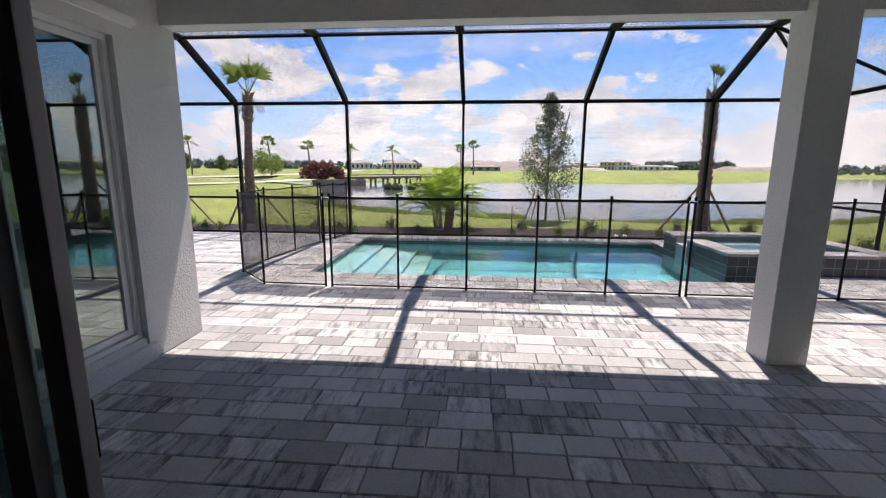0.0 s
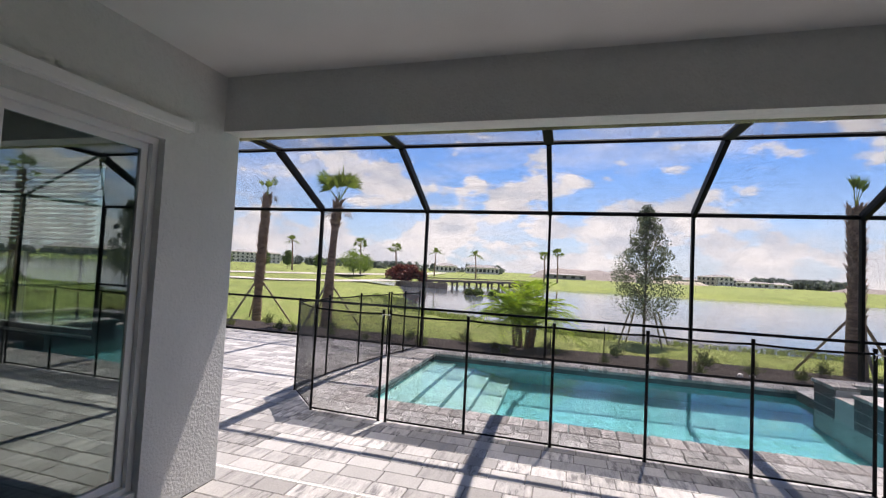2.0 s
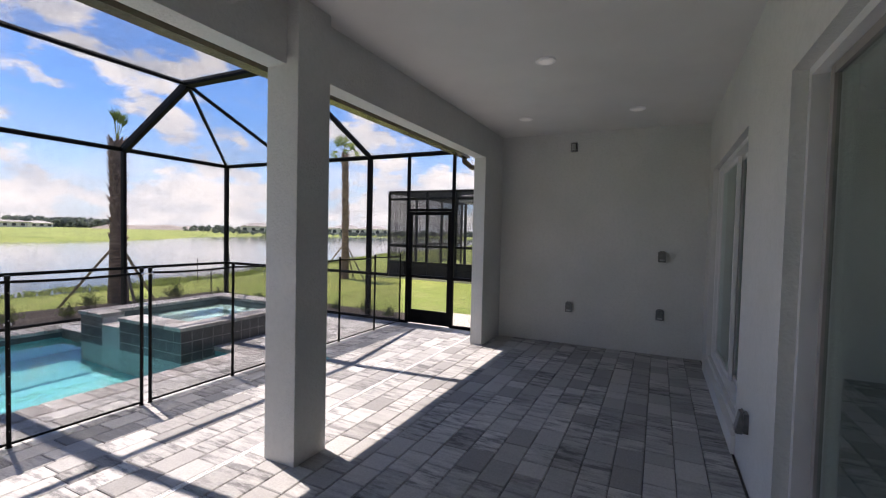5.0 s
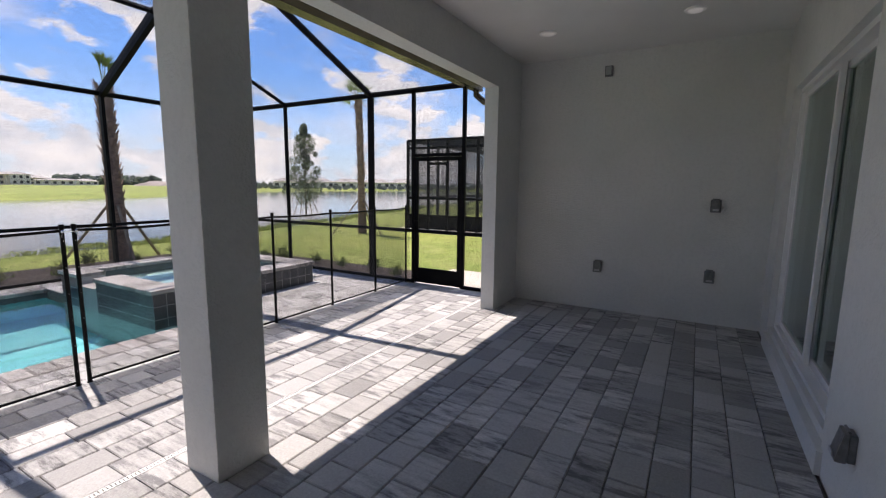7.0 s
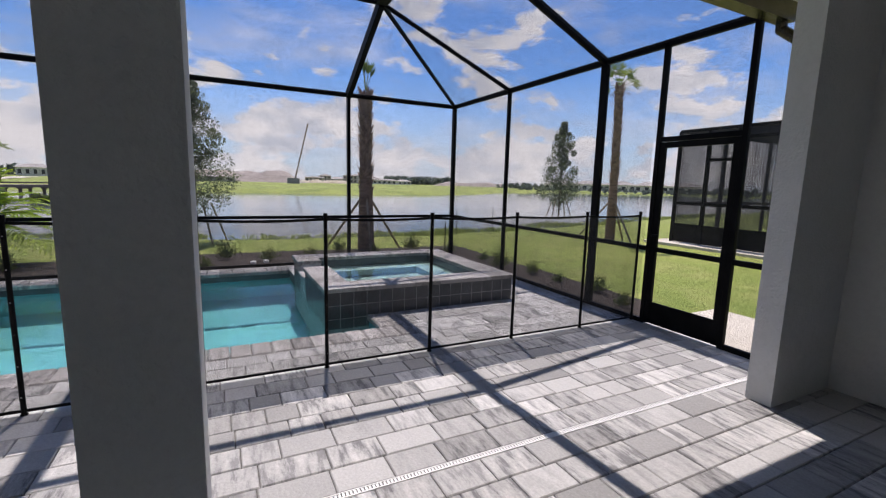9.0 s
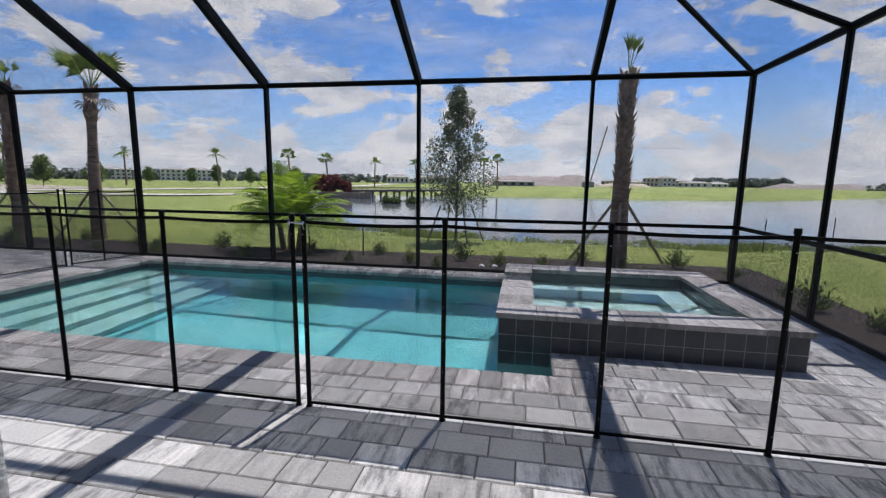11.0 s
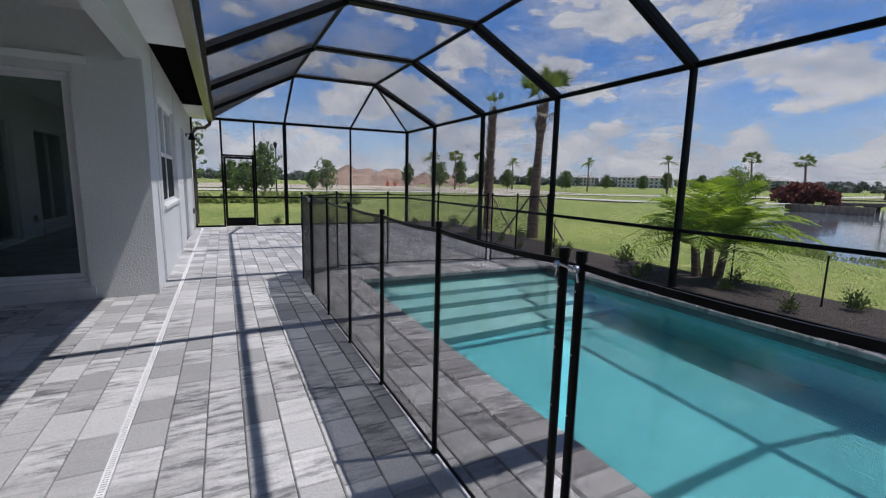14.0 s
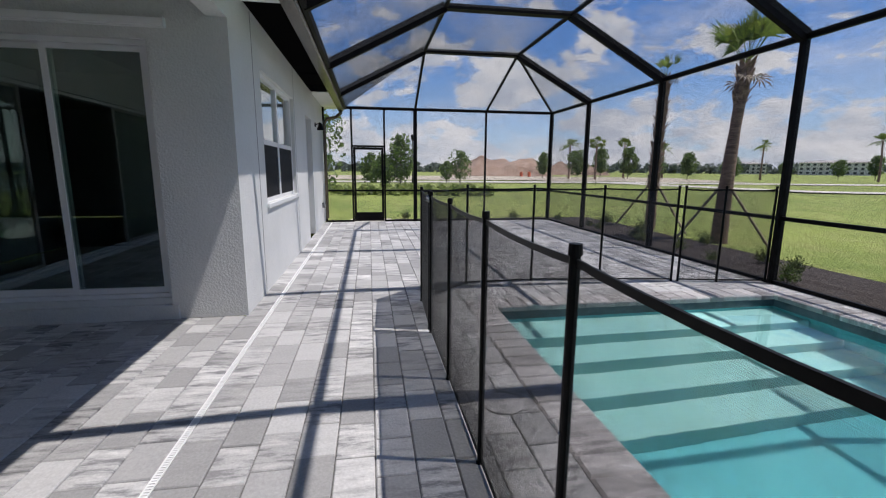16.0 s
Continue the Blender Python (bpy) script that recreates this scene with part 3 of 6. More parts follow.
box(bm, XW - 0.2, 1.15, 0, XW + 0.03, 3.06, 0.14, 0.006)
box(bm, XW - 0.2, 1.15, 0.14, XW - 0.02, 3.0, 0.2, 0.004)
solid("door_sill_west", bm, M_STUCCO, "pale grey raised sill under the sliding door", "sill", "structure")
bm = nb()
box(bm, 4.26, YS - 0.2, 0, 6.67, YS + 0.03, 0.14, 0.006)
box(bm, 4.31, YS - 0.2, 0.14, 6.62, YS - 0.02, 0.2)
solid("door_sill_south", bm, M_STUCCO, "pale grey raised sill under the glass door", "sill", "structure")
bm = nb()
box(bm, -2.0, YS - 0.2, -0.02, 3.12, YS, 0.05)
solid("door_sill_wide", bm, M_WHITE, "low threshold of the wide sliding door", "sill", "structure")
sr = thing("shutter_rail", "white storm shutter rail fixed above the sliding door", "shutter rail", (XW, 0, 0))
bm = nb()
box(bm, 0.001, 1.0, 2.60, 0.022, 3.17, 2.68, 0.004)
part("back_plate", bm, M_WHITE, sr)
bm = nb()
box(bm, 0.022, 1.0, 2.612, 0.055, 3.17, 2.674, 0.01)
part("track", bm, M_WHITE, sr)
for yy in (1.0, 3.17):
    bm = nb()
    box(bm, 0.002, yy - 0.006, 2.606, 0.057, yy + 0.006, 2.682, 0.003)
    part("end_cap", bm, M_VINYL, sr)


def window():
    w = thing("window_1", "white four-pane window with dark lower insect screen", "window", kind="structure")
    x0, x1, z0, z1, y = -5.85, -3.60, 1.01, 2.53, YN - 0.05
    mid, zm = (x0 + x1) / 2, 1.74
    bm = nb()
    for a, b, c, e in ((x0, z0, x0 + 0.05, z1), (x1 - 0.05, z0, x1, z1), (x0 + 0.05, z1 - 0.05, x1 - 0.05, z1), (x0 + 0.05, z0, x1 - 0.05, z0 + 0.05),
                       (mid - 0.04, z0 + 0.05, mid + 0.04, z1 - 0.05)):
        box(bm, a, y - 0.06, b, c, y, e)
    part("window_frame", bm, M_VINYL, w)
    for a, b in ((x0 + 0.05, mid - 0.04), (mid + 0.04, x1 - 0.05)):
        bm = nb()
        box(bm, a, y - 0.05, zm - 0.03, b, y - 0.004, zm + 0.03)
        part("meeting_rail", bm, M_VINYL, w)
        bm = nb()
        box(bm, a, y - 0.035, zm + 0.03, b, y - 0.029, z1 - 0.05)
        part("pane", bm, M_CLEAR, w).visible_shadow = False
        bm = nb()
        box(bm, a, y - 0.035, z0 + 0.05, b, y - 0.029, zm - 0.03)
        part("pane", bm, M_CLEAR, w).visible_shadow = False
        weave("insect_screen", [([(a, y - 0.012, z0 + 0.05), (b, y - 0.012, z0 + 0.05), (b, y - 0.012, zm - 0.03), (a, y - 0.012, zm - 0.03)], (1, 0, 0))],
              0.004, 0.0011, M_MESH, w, "dark fine insect screen")
    bm = nb()
    box(bm, x0 - 0.03, YN + 0.001, z0 - 0.055, x1 + 0.03, YN + 0.03, z0 - 0.005, 0.006)
    part("window_sill", bm, M_WHITE, w)
    return w


dr = thing("door_4", "plain grey panelled side door in the house wall", "door", kind="structure")
bm = nb()
box(bm, -8.15, YN - 0.16, 0.02, -7.25, YN - 0.11, 2.45)
for z0, z1 in ((0.25, 1.0), (1.15, 2.25)):
    box(bm, -8.0, YN - 0.112, z0, -7.4, YN - 0.10, z1, 0.006)
part("leaf", bm, M_DOOR, dr)
bm = nb()
rod(bm, (-7.34, YN - 0.11, 1.0), (-7.34, YN - 0.05, 1.0), 0.012)
bmesh.ops.create_uvsphere(bm, u_segments=12, v_segments=8, radius=0.03, matrix=Matrix.Translation((-7.34, YN - 0.05, 1.0)))
part("door_knob", bm, M_STEEL, dr)


# ---- screen enclosure ----
def clip_line(poly, o, d):
    """Part of the line o + s d inside a convex polygon in 2D."""
    lo, hi = -1e9, 1e9
    k = len(poly)
    area = sum(poly[i][0] * poly[(i + 1) % k][1] - poly[(i + 1) % k][0] * poly[i][1] for i in range(k))
    sg = 1 if area > 0 else -1
    for i in range(k):
        ax, ay = poly[i]
        bx, by = poly[(i + 1) % k]
        nx, ny = -(by - ay) * sg, (bx - ax) * sg
        num = (o[0] - ax) * nx + (o[1] - ay) * ny
        den = d[0] * nx + d[1] * ny
        if abs(den) < 1e-9:
            if num < 0:
                return None
            continue
        s = -num / den
        if den > 0:
            lo = max(lo, s)
        else:
            hi = min(hi, s)
    return (lo, hi) if hi - lo > 0.004 else None


def weave(name, polys, pitch, d, material, parent, label="", loose=0.33, d_weft=None):
    """Woven screen cloth: thin threads both ways over flat convex panels."""
    verts, faces = [], []
    wr = random.Random(len(polys))
    for poly, u in polys:
        P = [Vector(p) for p in poly]
        u = Vector(u).normalized()
        nrm = (P[1] - P[0]).cross(P[2] - P[0]).normalized()
        v = nrm.cross(u)
        flat = [((p - P[0]).dot(u), (p - P[0]).dot(v)) for p in P]
        for fam in (0, 1):
            vals = [q[fam] for q in flat]
            a = math.ceil(min(vals) / pitch) * pitch + pitch * 0.37
            along, across = (v, u) if fam == 0 else (u, v)
            while a < max(vals):
                o, dd = ((a, 0), (0, 1)) if fam == 0 else ((0, a), (1, 0))
                jit = a + wr.uniform(-loose, loose) * pitch
                o = (jit, 0) if fam == 0 else (0, jit)
                seg = clip_line(flat, o, dd)
                if seg:
                    base = P[0] + across * jit
                    i = len(verts)
                    r = (d_weft if d_weft and fam else d) / 2
                    for s in seg:
                        c = base + along * s
                        verts += [c + across * r, c - across * (r * 0.5) + nrm * (r * 0.866), c - across * (r * 0.5) - nrm * (r * 0.866)]
                    faces += [(i, i + 1, i + 4, i + 3), (i + 1, i + 2, i + 5, i + 4), (i + 2, i, i + 3, i + 5)]
                a += pitch
    ob = raw_part(name, verts, faces, material, parent, label)
    return tagged(ob, kind="stuff")


window()
blind = thing("window_blind", "white slatted blind lowered over the upper half of the window", "blind")
bx0, bx1, by_ = -5.77, -3.74, YN - 0.175
bm = nb()
box(bm, bx0, by_ - 0.025, 2.40, bx1, by_ + 0.025, 2.445, 0.004)
part("head_rail", bm, M_WHITE, blind)
bm = nb()
box(bm, bx0, by_ - 0.02, 1.815, bx1, by_ + 0.02, 1.835, 0.004)
part("bottom_rail", bm, M_WHITE, blind)
bm = nb()
box(bm, bx0, -0.024, -0.0015, bx1, 0.024, 0.0015)
slat_me = mesh_of("slat", bm, M_BLIND)
for k in range(13):
    o_ = new("slat", slat_me)
    o_.parent = blind
    o_.location = (0, by_, 1.862 + k * 0.0425)
    o_.rotation_euler = (radians(38), 0, 0)
for cxx in (bx0 + 0.25, bx1 - 0.25):
    bm = nb()
    box(bm, cxx - 0.002, by_ + 0.026, 1.82, cxx + 0.002, by_ + 0.029, 2.42)
    part("ladder_cord", bm, M_WHITE, blind)


cage = thing("screen_enclosure", "dark bronze aluminium pool enclosure with fine insect screen", "enclosure")


def cage_bar(name, p, q, w, h):
    bm = nb()
    bar(bm, p, q, w, h)
    return part(name, bm, M_BRONZE, cage)


X0, X1 = CAGE_X[0], CAGE_X[-1]
for i, x in enumerate(CAGE_X):
    thick = 0.055 if i in (0, len(CAGE_X) - 1) else 0.05
    bm = nb()
    box(bm, x - thick / 2, CAGE_Y - 0.05, 0.0, x + thick / 2, CAGE_Y + 0.05, EAVE, 0.004)
    part("post", bm, M_BRONZE, cage)
E_Y = [8.093, 6.092, 5.253, 4.37]
for x, ys in ((X1, E_Y), (X0, [8.075, 6.116, 5.29, 4.433])):
    for i, y in enumerate(ys):
        w = 0.10 if i == 1 else 0.05
        bm = nb()
        box(bm, x - 0.025, y - w / 2, 0.0, x + 0.025, y + w / 2, EAVE, 0.004)
        part("post", bm, M_BRONZE, cage)
    bm = nb()
    box(bm, x - 0.025, 3.70, 0.0, x + 0.025, 3.75, EAVE, 0.004)
    part("post", bm, M_BRONZE, cage)
for a, b in zip(CAGE_X, CAGE_X[1:]):
    cage_bar("eave_beam", (a, CAGE_Y, EAVE), (b, CAGE_Y, EAVE), 0.05, 0.075)
    cage_bar("chair_rail", (a + 0.025, CAGE_Y, 0.845), (b - 0.025, CAGE_Y, 0.845), 0.05, 0.05)
    cage_bar("base_rail", (a + 0.025, CAGE_Y, 0.0251), (b - 0.025, CAGE_Y, 0.0251), 0.05, 0.045)
for x, ys in ((X1, [CAGE_Y] + E_Y + [3.725]), (X0, [CAGE_Y, 8.075, 6.116, 5.29, 4.433, 3.725])):
    cage_bar("eave_beam", (x, CAGE_Y, EAVE), (x, GUT_Y, EAVE), 0.05, 0.075)
    for i, (a, b) in enumerate(zip(ys, ys[1:])):
        if i == 3:
            continue
        cage_bar("chair_rail", (x, a - 0.025, 0.845), (x, b + 0.025, 0.845), 0.05, 0.05)
        cage_bar("base_rail", (x, a - 0.025, 0.0251), (x, b + 0.025, 0.0251), 0.045, 0.05)
T0, T1 = CAGE_X[1], CAGE_X[-2]
for x in CAGE_X[1:-1]:
    w = 0.08
    cage_bar("rafter", (x, CAGE_Y, EAVE), (x, TOP_Y1, TOP_Z), w, 0.15)
    cage_bar("rafter", (x, TOP_Y1, TOP_Z), (x, TOP_Y0, TOP_Z), 0.15, w)
    cage_bar("rafter", (x, TOP_Y0, TOP_Z), (x, GUT_Y, GUT_Z), w, 0.15)
xs = CAGE_X[1:-1]
for y in (TOP_Y0, TOP_Y1):
    for a, b in zip(xs, xs[1:]):
        cage_bar("purlin", (a + 0.03, y, TOP_Z), (b - 0.03, y, TOP_Z), 0.05, 0.06)
for xe, xt, ys in ((X1, T1, (8.093, 6.092)), (X0, T0, (8.075, 6.116))):
    cage_bar("hip_bar", (xe, CAGE_Y, EAVE), (xt, TOP_Y1, TOP_Z), 0.045, 0.05)
    cage_bar("hip_bar", (xe, ys[0], EAVE), (xt, TOP_Y1, TOP_Z), 0.045, 0.05)
    cage_bar("hip_bar", (xe, ys[1], EAVE), (xt, TOP_Y0, TOP_Z), 0.05, 0.08)
cage_bar("gutter_bar", (X0, GUT_Y + 0.03, GUT_Z), (X1, GUT_Y + 0.03, GUT_Z), 0.05, 0.10)

polys = []
Y = CAGE_Y
polys.append(([(X0, Y, 0.03), (X1, Y, 0.03), (X1, Y, EAVE), (X0, Y, EAVE)], (1, 0, 0)))
for x in (X0, X1):
    polys.append(([(x, 5.33, 0.03), (x, Y, 0.03), (x, Y, EAVE), (x, 5.33, EAVE)], (0, 1, 0)))
    polys.append(([(x, 4.40, 2.0), (x, 5.33, 2.0), (x, 5.33, EAVE), (x, 4.40, EAVE)], (0, 1, 0)))
    polys.append(([(x, 3.74, 0.03), (x, 4.40, 0.03), (x, 4.40, EAVE), (x, 3.74, EAVE)], (0, 1, 0)))
polys.append(([(T0, Y, EAVE), (T1, Y, EAVE), (T1, TOP_Y1, TOP_Z), (T0, TOP_Y1, TOP_Z)], (1, 0, 0)))
polys.append(([(T0, TOP_Y1, TOP_Z), (T1, TOP_Y1, TOP_Z), (T1, TOP_Y0, TOP_Z), (T0, TOP_Y0, TOP_Z)], (1, 0, 0)))
polys.append(([(T0, TOP_Y0, TOP_Z), (T1, TOP_Y0, TOP_Z), (T1, GUT_Y, GUT_Z), (T0, GUT_Y, GUT_Z)], (1, 0, 0)))
for xe, xt in ((X1, T1), (X0, T0)):
    polys.append(([(xe, Y, EAVE), (xt, Y, EAVE), (xt, TOP_Y1, TOP_Z)], (1, 0, 0)))
    polys.append(([(xe, 8.14, EAVE), (xe, Y, EAVE), (xt, TOP_Y1, TOP_Z)], (0, 1, 0)))
    polys.append(([(xe, 6.13, EAVE), (xe, 8.14, EAVE), (xt, TOP_Y1, TOP_Z), (xt, TOP_Y0, TOP_Z)], (0, 1, 0)))
    polys.append(([(xe, GUT_Y, EAVE), (xe, 6.13, EAVE), (xt, TOP_Y0, TOP_Z)], (0, 1, 0)))
    polys.append(([(xe, GUT_Y, GUT_Z), (xt, GUT_Y, GUT_Z), (xt, TOP_Y0, TOP_Z)], (1, 0, 0)))
weave("screen_cloth", polys, 0.008, 0.00122, M_MESH, cage, "fine dark insect screen", 0.2)


def screen_door(name, label, x, y0, y1, inside):
    d = thing(name, label, "screen door", group="screen doors of the enclosure")
    z1 = 1.985
    for a, b, c, e in ((y0, 0.02, y0 + 0.06, z1), (y1 - 0.06, 0.02, y1, z1)):
        bm = nb()
        box(bm, x - 0.018, a, b, x + 0.018, c, e, 0.003)
        part("stile", bm, M_BRONZE, d)
    for a, b in ((z1 - 0.06, z1), (0.82, 0.87)):
        bm = nb()
        box(bm, x - 0.018, y0 + 0.06, a, x + 0.018, y1 - 0.06, b, 0.003)
        part("rail", bm, M_BRONZE, d)
    bm = nb()
    box(bm, x - 0.012, y0 + 0.06, 0.02, x + 0.012, y1 - 0.06, 0.26, 0.003)
    part("kick_plate", bm, M_BRONZE, d)
    bm = nb()
    rod(bm, (x, y1 - 0.03, 1.0), (x + inside * 0.06, y1 - 0.03, 1.0), 0.008)
    box(bm, x + inside * 0.05, y1 - 0.11, 0.99, x + inside * 0.065, y1 - 0.02, 1.01, 0.003)
    part("handle", bm, M_BLACK, d)
    weave("screen_cloth", [([(x, y0 + 0.05, 0.26), (x, y1 - 0.05, 0.26), (x, y1 - 0.05, z1 - 0.05), (x, y0 + 0.05, z1 - 0.05)], (0, 1, 0))],
          0.008, 0.0009, M_MESH, d)
    return d


screen_door("screen_door", "dark bronze screen door with solid kick plate, closed", X1, 4.40, 5.223, -1)
screen_door("screen_door", "dark bronze screen door onto the lawn, closed", X0, 4.463, 5.26, 1)
for x, y0, y1 in ((X1, 4.395, 5.228), (X0, 4.458, 5.265)):
    cage_bar("door_header", (x, y0, 2.015), (x, y1, 2.015), 0.05, 0.05)

# ---- pool fence ----
fence = thing("pool_fence", "black removable mesh pool safety fence with paired gate posts", "fence")
P_X = [-2.714, -1.795, -0.857, 0.038, 0.919, 1.802, 2.75, 3.663, 4.572, 5.463, 6.352, 7.14]
line = [(x, FENCE_Y) for x in P_X]
line[0] = (-2.714, 5.413)
side = [(-3.36, 6.05), (-3.40, 6.92), (-3.30, 7.82), (-3.16, 8.76), (-3.03, 9.32), (-2.93, 9.95)]


sbm = nb()
bmesh.ops.create_uvsphere(sbm, u_segments=6, v_segments=4, radius=0.0045)
screw_me = mesh_of("screw", sbm, M_STEEL)


def fence_post(x, y):
    bm = nb()
    rod(bm, (x, y, 0.0), (x, y, FENCE_H), 0.0148, seg=12)
    rod(bm, (x, y, FENCE_H - 0.012), (x, y, FENCE_H + 0.018), 0.0185, 0.017, seg=12)
    p = part("post", bm, M_BLACK, fence)
    for k in range(6):
        o_ = new("screw", screw_me)
        o_.parent = p
        o_.location = (x, y - 0.0148, 0.12 + k * 0.2)
    rod_bm = nb()
    rod(rod_bm, (x, y, 0.0), (x, y, 0.006), 0.021, seg=12)
    part("deck_sleeve", rod_bm, M_BLACK, p)


def fence_panel(a, b):
    for z, h in ((FENCE_H - 0.028, 0.020), (0.026, 0.018)):
        bm = nb()
        A, B = Vector((*a, z)), Vector((*b, z))
        sag = -0.012 if z > 0.5 else 0.0
        side_ = (B - A).cross(Vector((0, 0, 1))).normalized() * 0.004
        prev = None
        for k in range(7):
            p = A.lerp(B, k / 6)
            p.z += sag * 4 * (k / 6) * (1 - k / 6)
            ring = [bm.verts.new(p + side_ * a_ + Vector((0, 0, b_ * h / 2))) for a_, b_ in ((-1, -1), (1, -1), (1, 1), (-1, 1))]
            if prev:
                for i in range(4):
                    bm.faces.new((prev[i], prev[(i + 1) % 4], ring[(i + 1) % 4], ring[i]))
            prev = ring
        part("hem", bm, M_BLACK, fence)
    return ([(*a, 0.03), (*b, 0.03), (*b, FENCE_H - 0.03), (*a, FENCE_H - 0.03)], (b[0] - a[0], b[1] - a[1], 0))


gates = {1: 0.085, 6: 0.075}
runs, posts = [], []
prev = None
for i, (x, y) in enumerate(line):
    if i in gates:
        posts += [(x - gates[i] / 2, y), (x + gates[i] / 2, y)]
        runs.append((prev, (x - gates[i] / 2, y)))
        prev = (x + gates[i] / 2, y)
    else:
        posts.append((x, y))
        if prev:
            runs.append((prev, (x, y)))
        prev = (x, y)
prev = line[0]
for i, (x, y) in enumerate(side):
    if i == 3:
        posts += [(x, y), (x + 0.015, y + 0.085)]
        runs.append((prev, (x, y)))
        prev = (x + 0.015, y + 0.085)
    else:
        posts.append((x, y))
        runs.append((prev, (x, y)))
        prev = (x, y)
for p in posts:
    fence_post(*p)
weave("mesh_cloth", [fence_panel(a, b) for a, b in runs], 0.0018, 0.00023, M_FMESH, fence, "fine black fence mesh", 0.25, 0.00064)
for gx in (P_X[1], P_X[6]):
    bm = nb()
    rod(bm, (gx - 0.05, FENCE_Y - 0.02, 1.195), (gx + 0.05, FENCE_Y - 0.02, 1.185), 0.005)
    for s in (-1, 1):
        bmesh.ops.create_uvsphere(bm, u_segments=8, v_segments=6, radius=0.013, matrix=Matrix.Translation((gx + s * 0.042, FENCE_Y - 0.022, 1.19)))
        rod(bm, (gx + s * 0.04, FENCE_Y - 0.02, 1.19), (gx + s * 0.05, FENCE_Y - 0.02, 1.15), 0.004)
    part("gate_latch", bm, M_STEEL, fence, "small steel hook latch")

# ---- pool ----
px0, py0, px1, py1 = POOL
WATER_Z, FLOOR_Z = -0.12, -1.25
pool = thing("swimming_pool", "rectangular pool with turquoise plaster and entry steps", "swimming pool", kind="structure")
bm = nb()
NX1, NY1 = 4.41, 6.60      # small arm of water in front of the spa
box(bm, px0 - 0.2, py0 - 0.2, FLOOR_Z - 0.1, NX1 + 0.2, py1 + 0.2, FLOOR_Z)
box(bm, px0 - 0.2, py0 - 0.2, FLOOR_Z, px0, py1 + 0.2, -0.06)
box(bm, px0, py0 - 0.2, FLOOR_Z, NX1 + 0.2, py0, -0.06)
box(bm, px0, py1, FLOOR_Z, NX1 + 0.2, py1 + 0.2, -0.06)
box(bm, NX1, py0, FLOOR_Z, NX1 + 0.2, NY1 + 0.08, -0.06)
part("shell", bm, M_PLASTER, pool)
for i, (xa, z) in enumerate(((-1.95, -0.32), (-1.58, -0.56), (-1.2, -0.80), (-0.82, -1.03))):
    bm = nb()
    xb = px0 if i == 0 else (-1.95, -1.58, -1.2)[i - 1]
    box(bm, xb, py0, FLOOR_Z, xa, py1, z, 0.02)
    part("step", bm, M_STEP, pool)
bm = nb()
box(bm, px0, py1 - 0.012, -0.21, px1, py1, -0.061)
box(bm, px0, py0, -0.21, NX1, py0 + 0.012, -0.061)
box(bm, px0, py0 + 0.012, -0.21, px0 + 0.012, py1 - 0.012, -0.061)
part("waterline_band", bm, M_WATERLINE, pool, "dark blue-grey waterline tiles")


def grid_sheet(x0, y0, x1, y1, z):
    bm = nb()
    v = [bm.verts.new(p) for p in ((x0, y0, z), (x1, y0, z), (x1, y1, z), (x0, y1, z))]
    bm.faces.new(v)
    return bm


part("water", grid_sheet(px0, py0, px1, py1, WATER_Z), M_WATER, pool, "clear rippled turquoise water").visible_shadow = False
part("water_arm", grid_sheet(px1, py0, NX1, NY1 + 0.08, WATER_Z), M_WATER, pool).visible_shadow = False


def stone(w, l, h, c=0.012):
    """Paving stone mesh data, centre of its top at the origin, worn top edge."""
    a, b = w / 2, l / 2
    vs = [(sx * (a - c), sy * (b - c), 0) for sx, sy in ((-1, -1), (1, -1), (1, 1), (-1, 1))]
    vs += [(sx * a, sy * b, -c) for sx, sy in ((-1, -1), (1, -1), (1, 1), (-1, 1))]
    vs += [(sx * a, sy * b, -h) for sx, sy in ((-1, -1), (1, -1), (1, 1), (-1, 1))]
    fs = [(0, 1, 2, 3)]
    for o in (0, 4):
        for i in range(4):
            j = (i + 1) % 4
            fs.append((o + 4 + i, o + 4 + j, o + j, o + i))
    return vs, fs


rng = random.Random(7)
cop_x = raw_mesh("coping_stone", *stone(0.168, 0.30, 0.06, 0.014), M_COPING)
cop_y = raw_mesh("coping_stone", *stone(0.30, 0.168, 0.06, 0.014), M_COPING)


def coping_run(parent, axis, a0, a1, fixed, z):
    n = max(1, round((a1 - a0) / 0.172))
    st = (a1 - a0) / n
    for i in range(n):
        p = a0 + st * (i + 0.5)
        ob = new("coping_stone", cop_x if axis == 'x' else cop_y)
        ob.parent = parent
        ob.location = (p, fixed, z + rng.uniform(-0.002, 0.002)) if axis == 'x' else (fixed, p, z + rng.uniform(-0.002, 0.002))
        if axis == 'x':
            ob.scale = (st / 0.172, 1, 1)
        else:
            ob.scale = (1, st / 0.172, 1)


coping_run(pool, 'x', px0 - 0.27, NX1 + 0.27, py0 - 0.12, 0.004)
coping_run(pool, 'x', px0 - 0.27, px1, py1 + 0.12, 0.004)
coping_run(pool, 'y', py0 + 0.03, py1 - 0.03, px0 - 0.12, 0.004)
coping_run(pool, 'y', py0 + 0.03, NY1 + 0.05, NX1 + 0.12, 0.004)

# ---- spa ----
sx0, sy0, sx1, sy1 = SPA
spa = thing("spa", "raised square spa with dark tiles, stone coping and spillway", "spa", kind="structure")
bm = nb()
W = 0.30
T = SPA_Z - 0.05
box(bm, sx0, sy0, FLOOR_Z, sx1, sy0 + W, T)
box(bm, sx0, sy1 - W, FLOOR_Z, sx1, sy1, T)
box(bm, sx1 - W, sy0 + W, -0.8, sx1, sy1 - W, T)
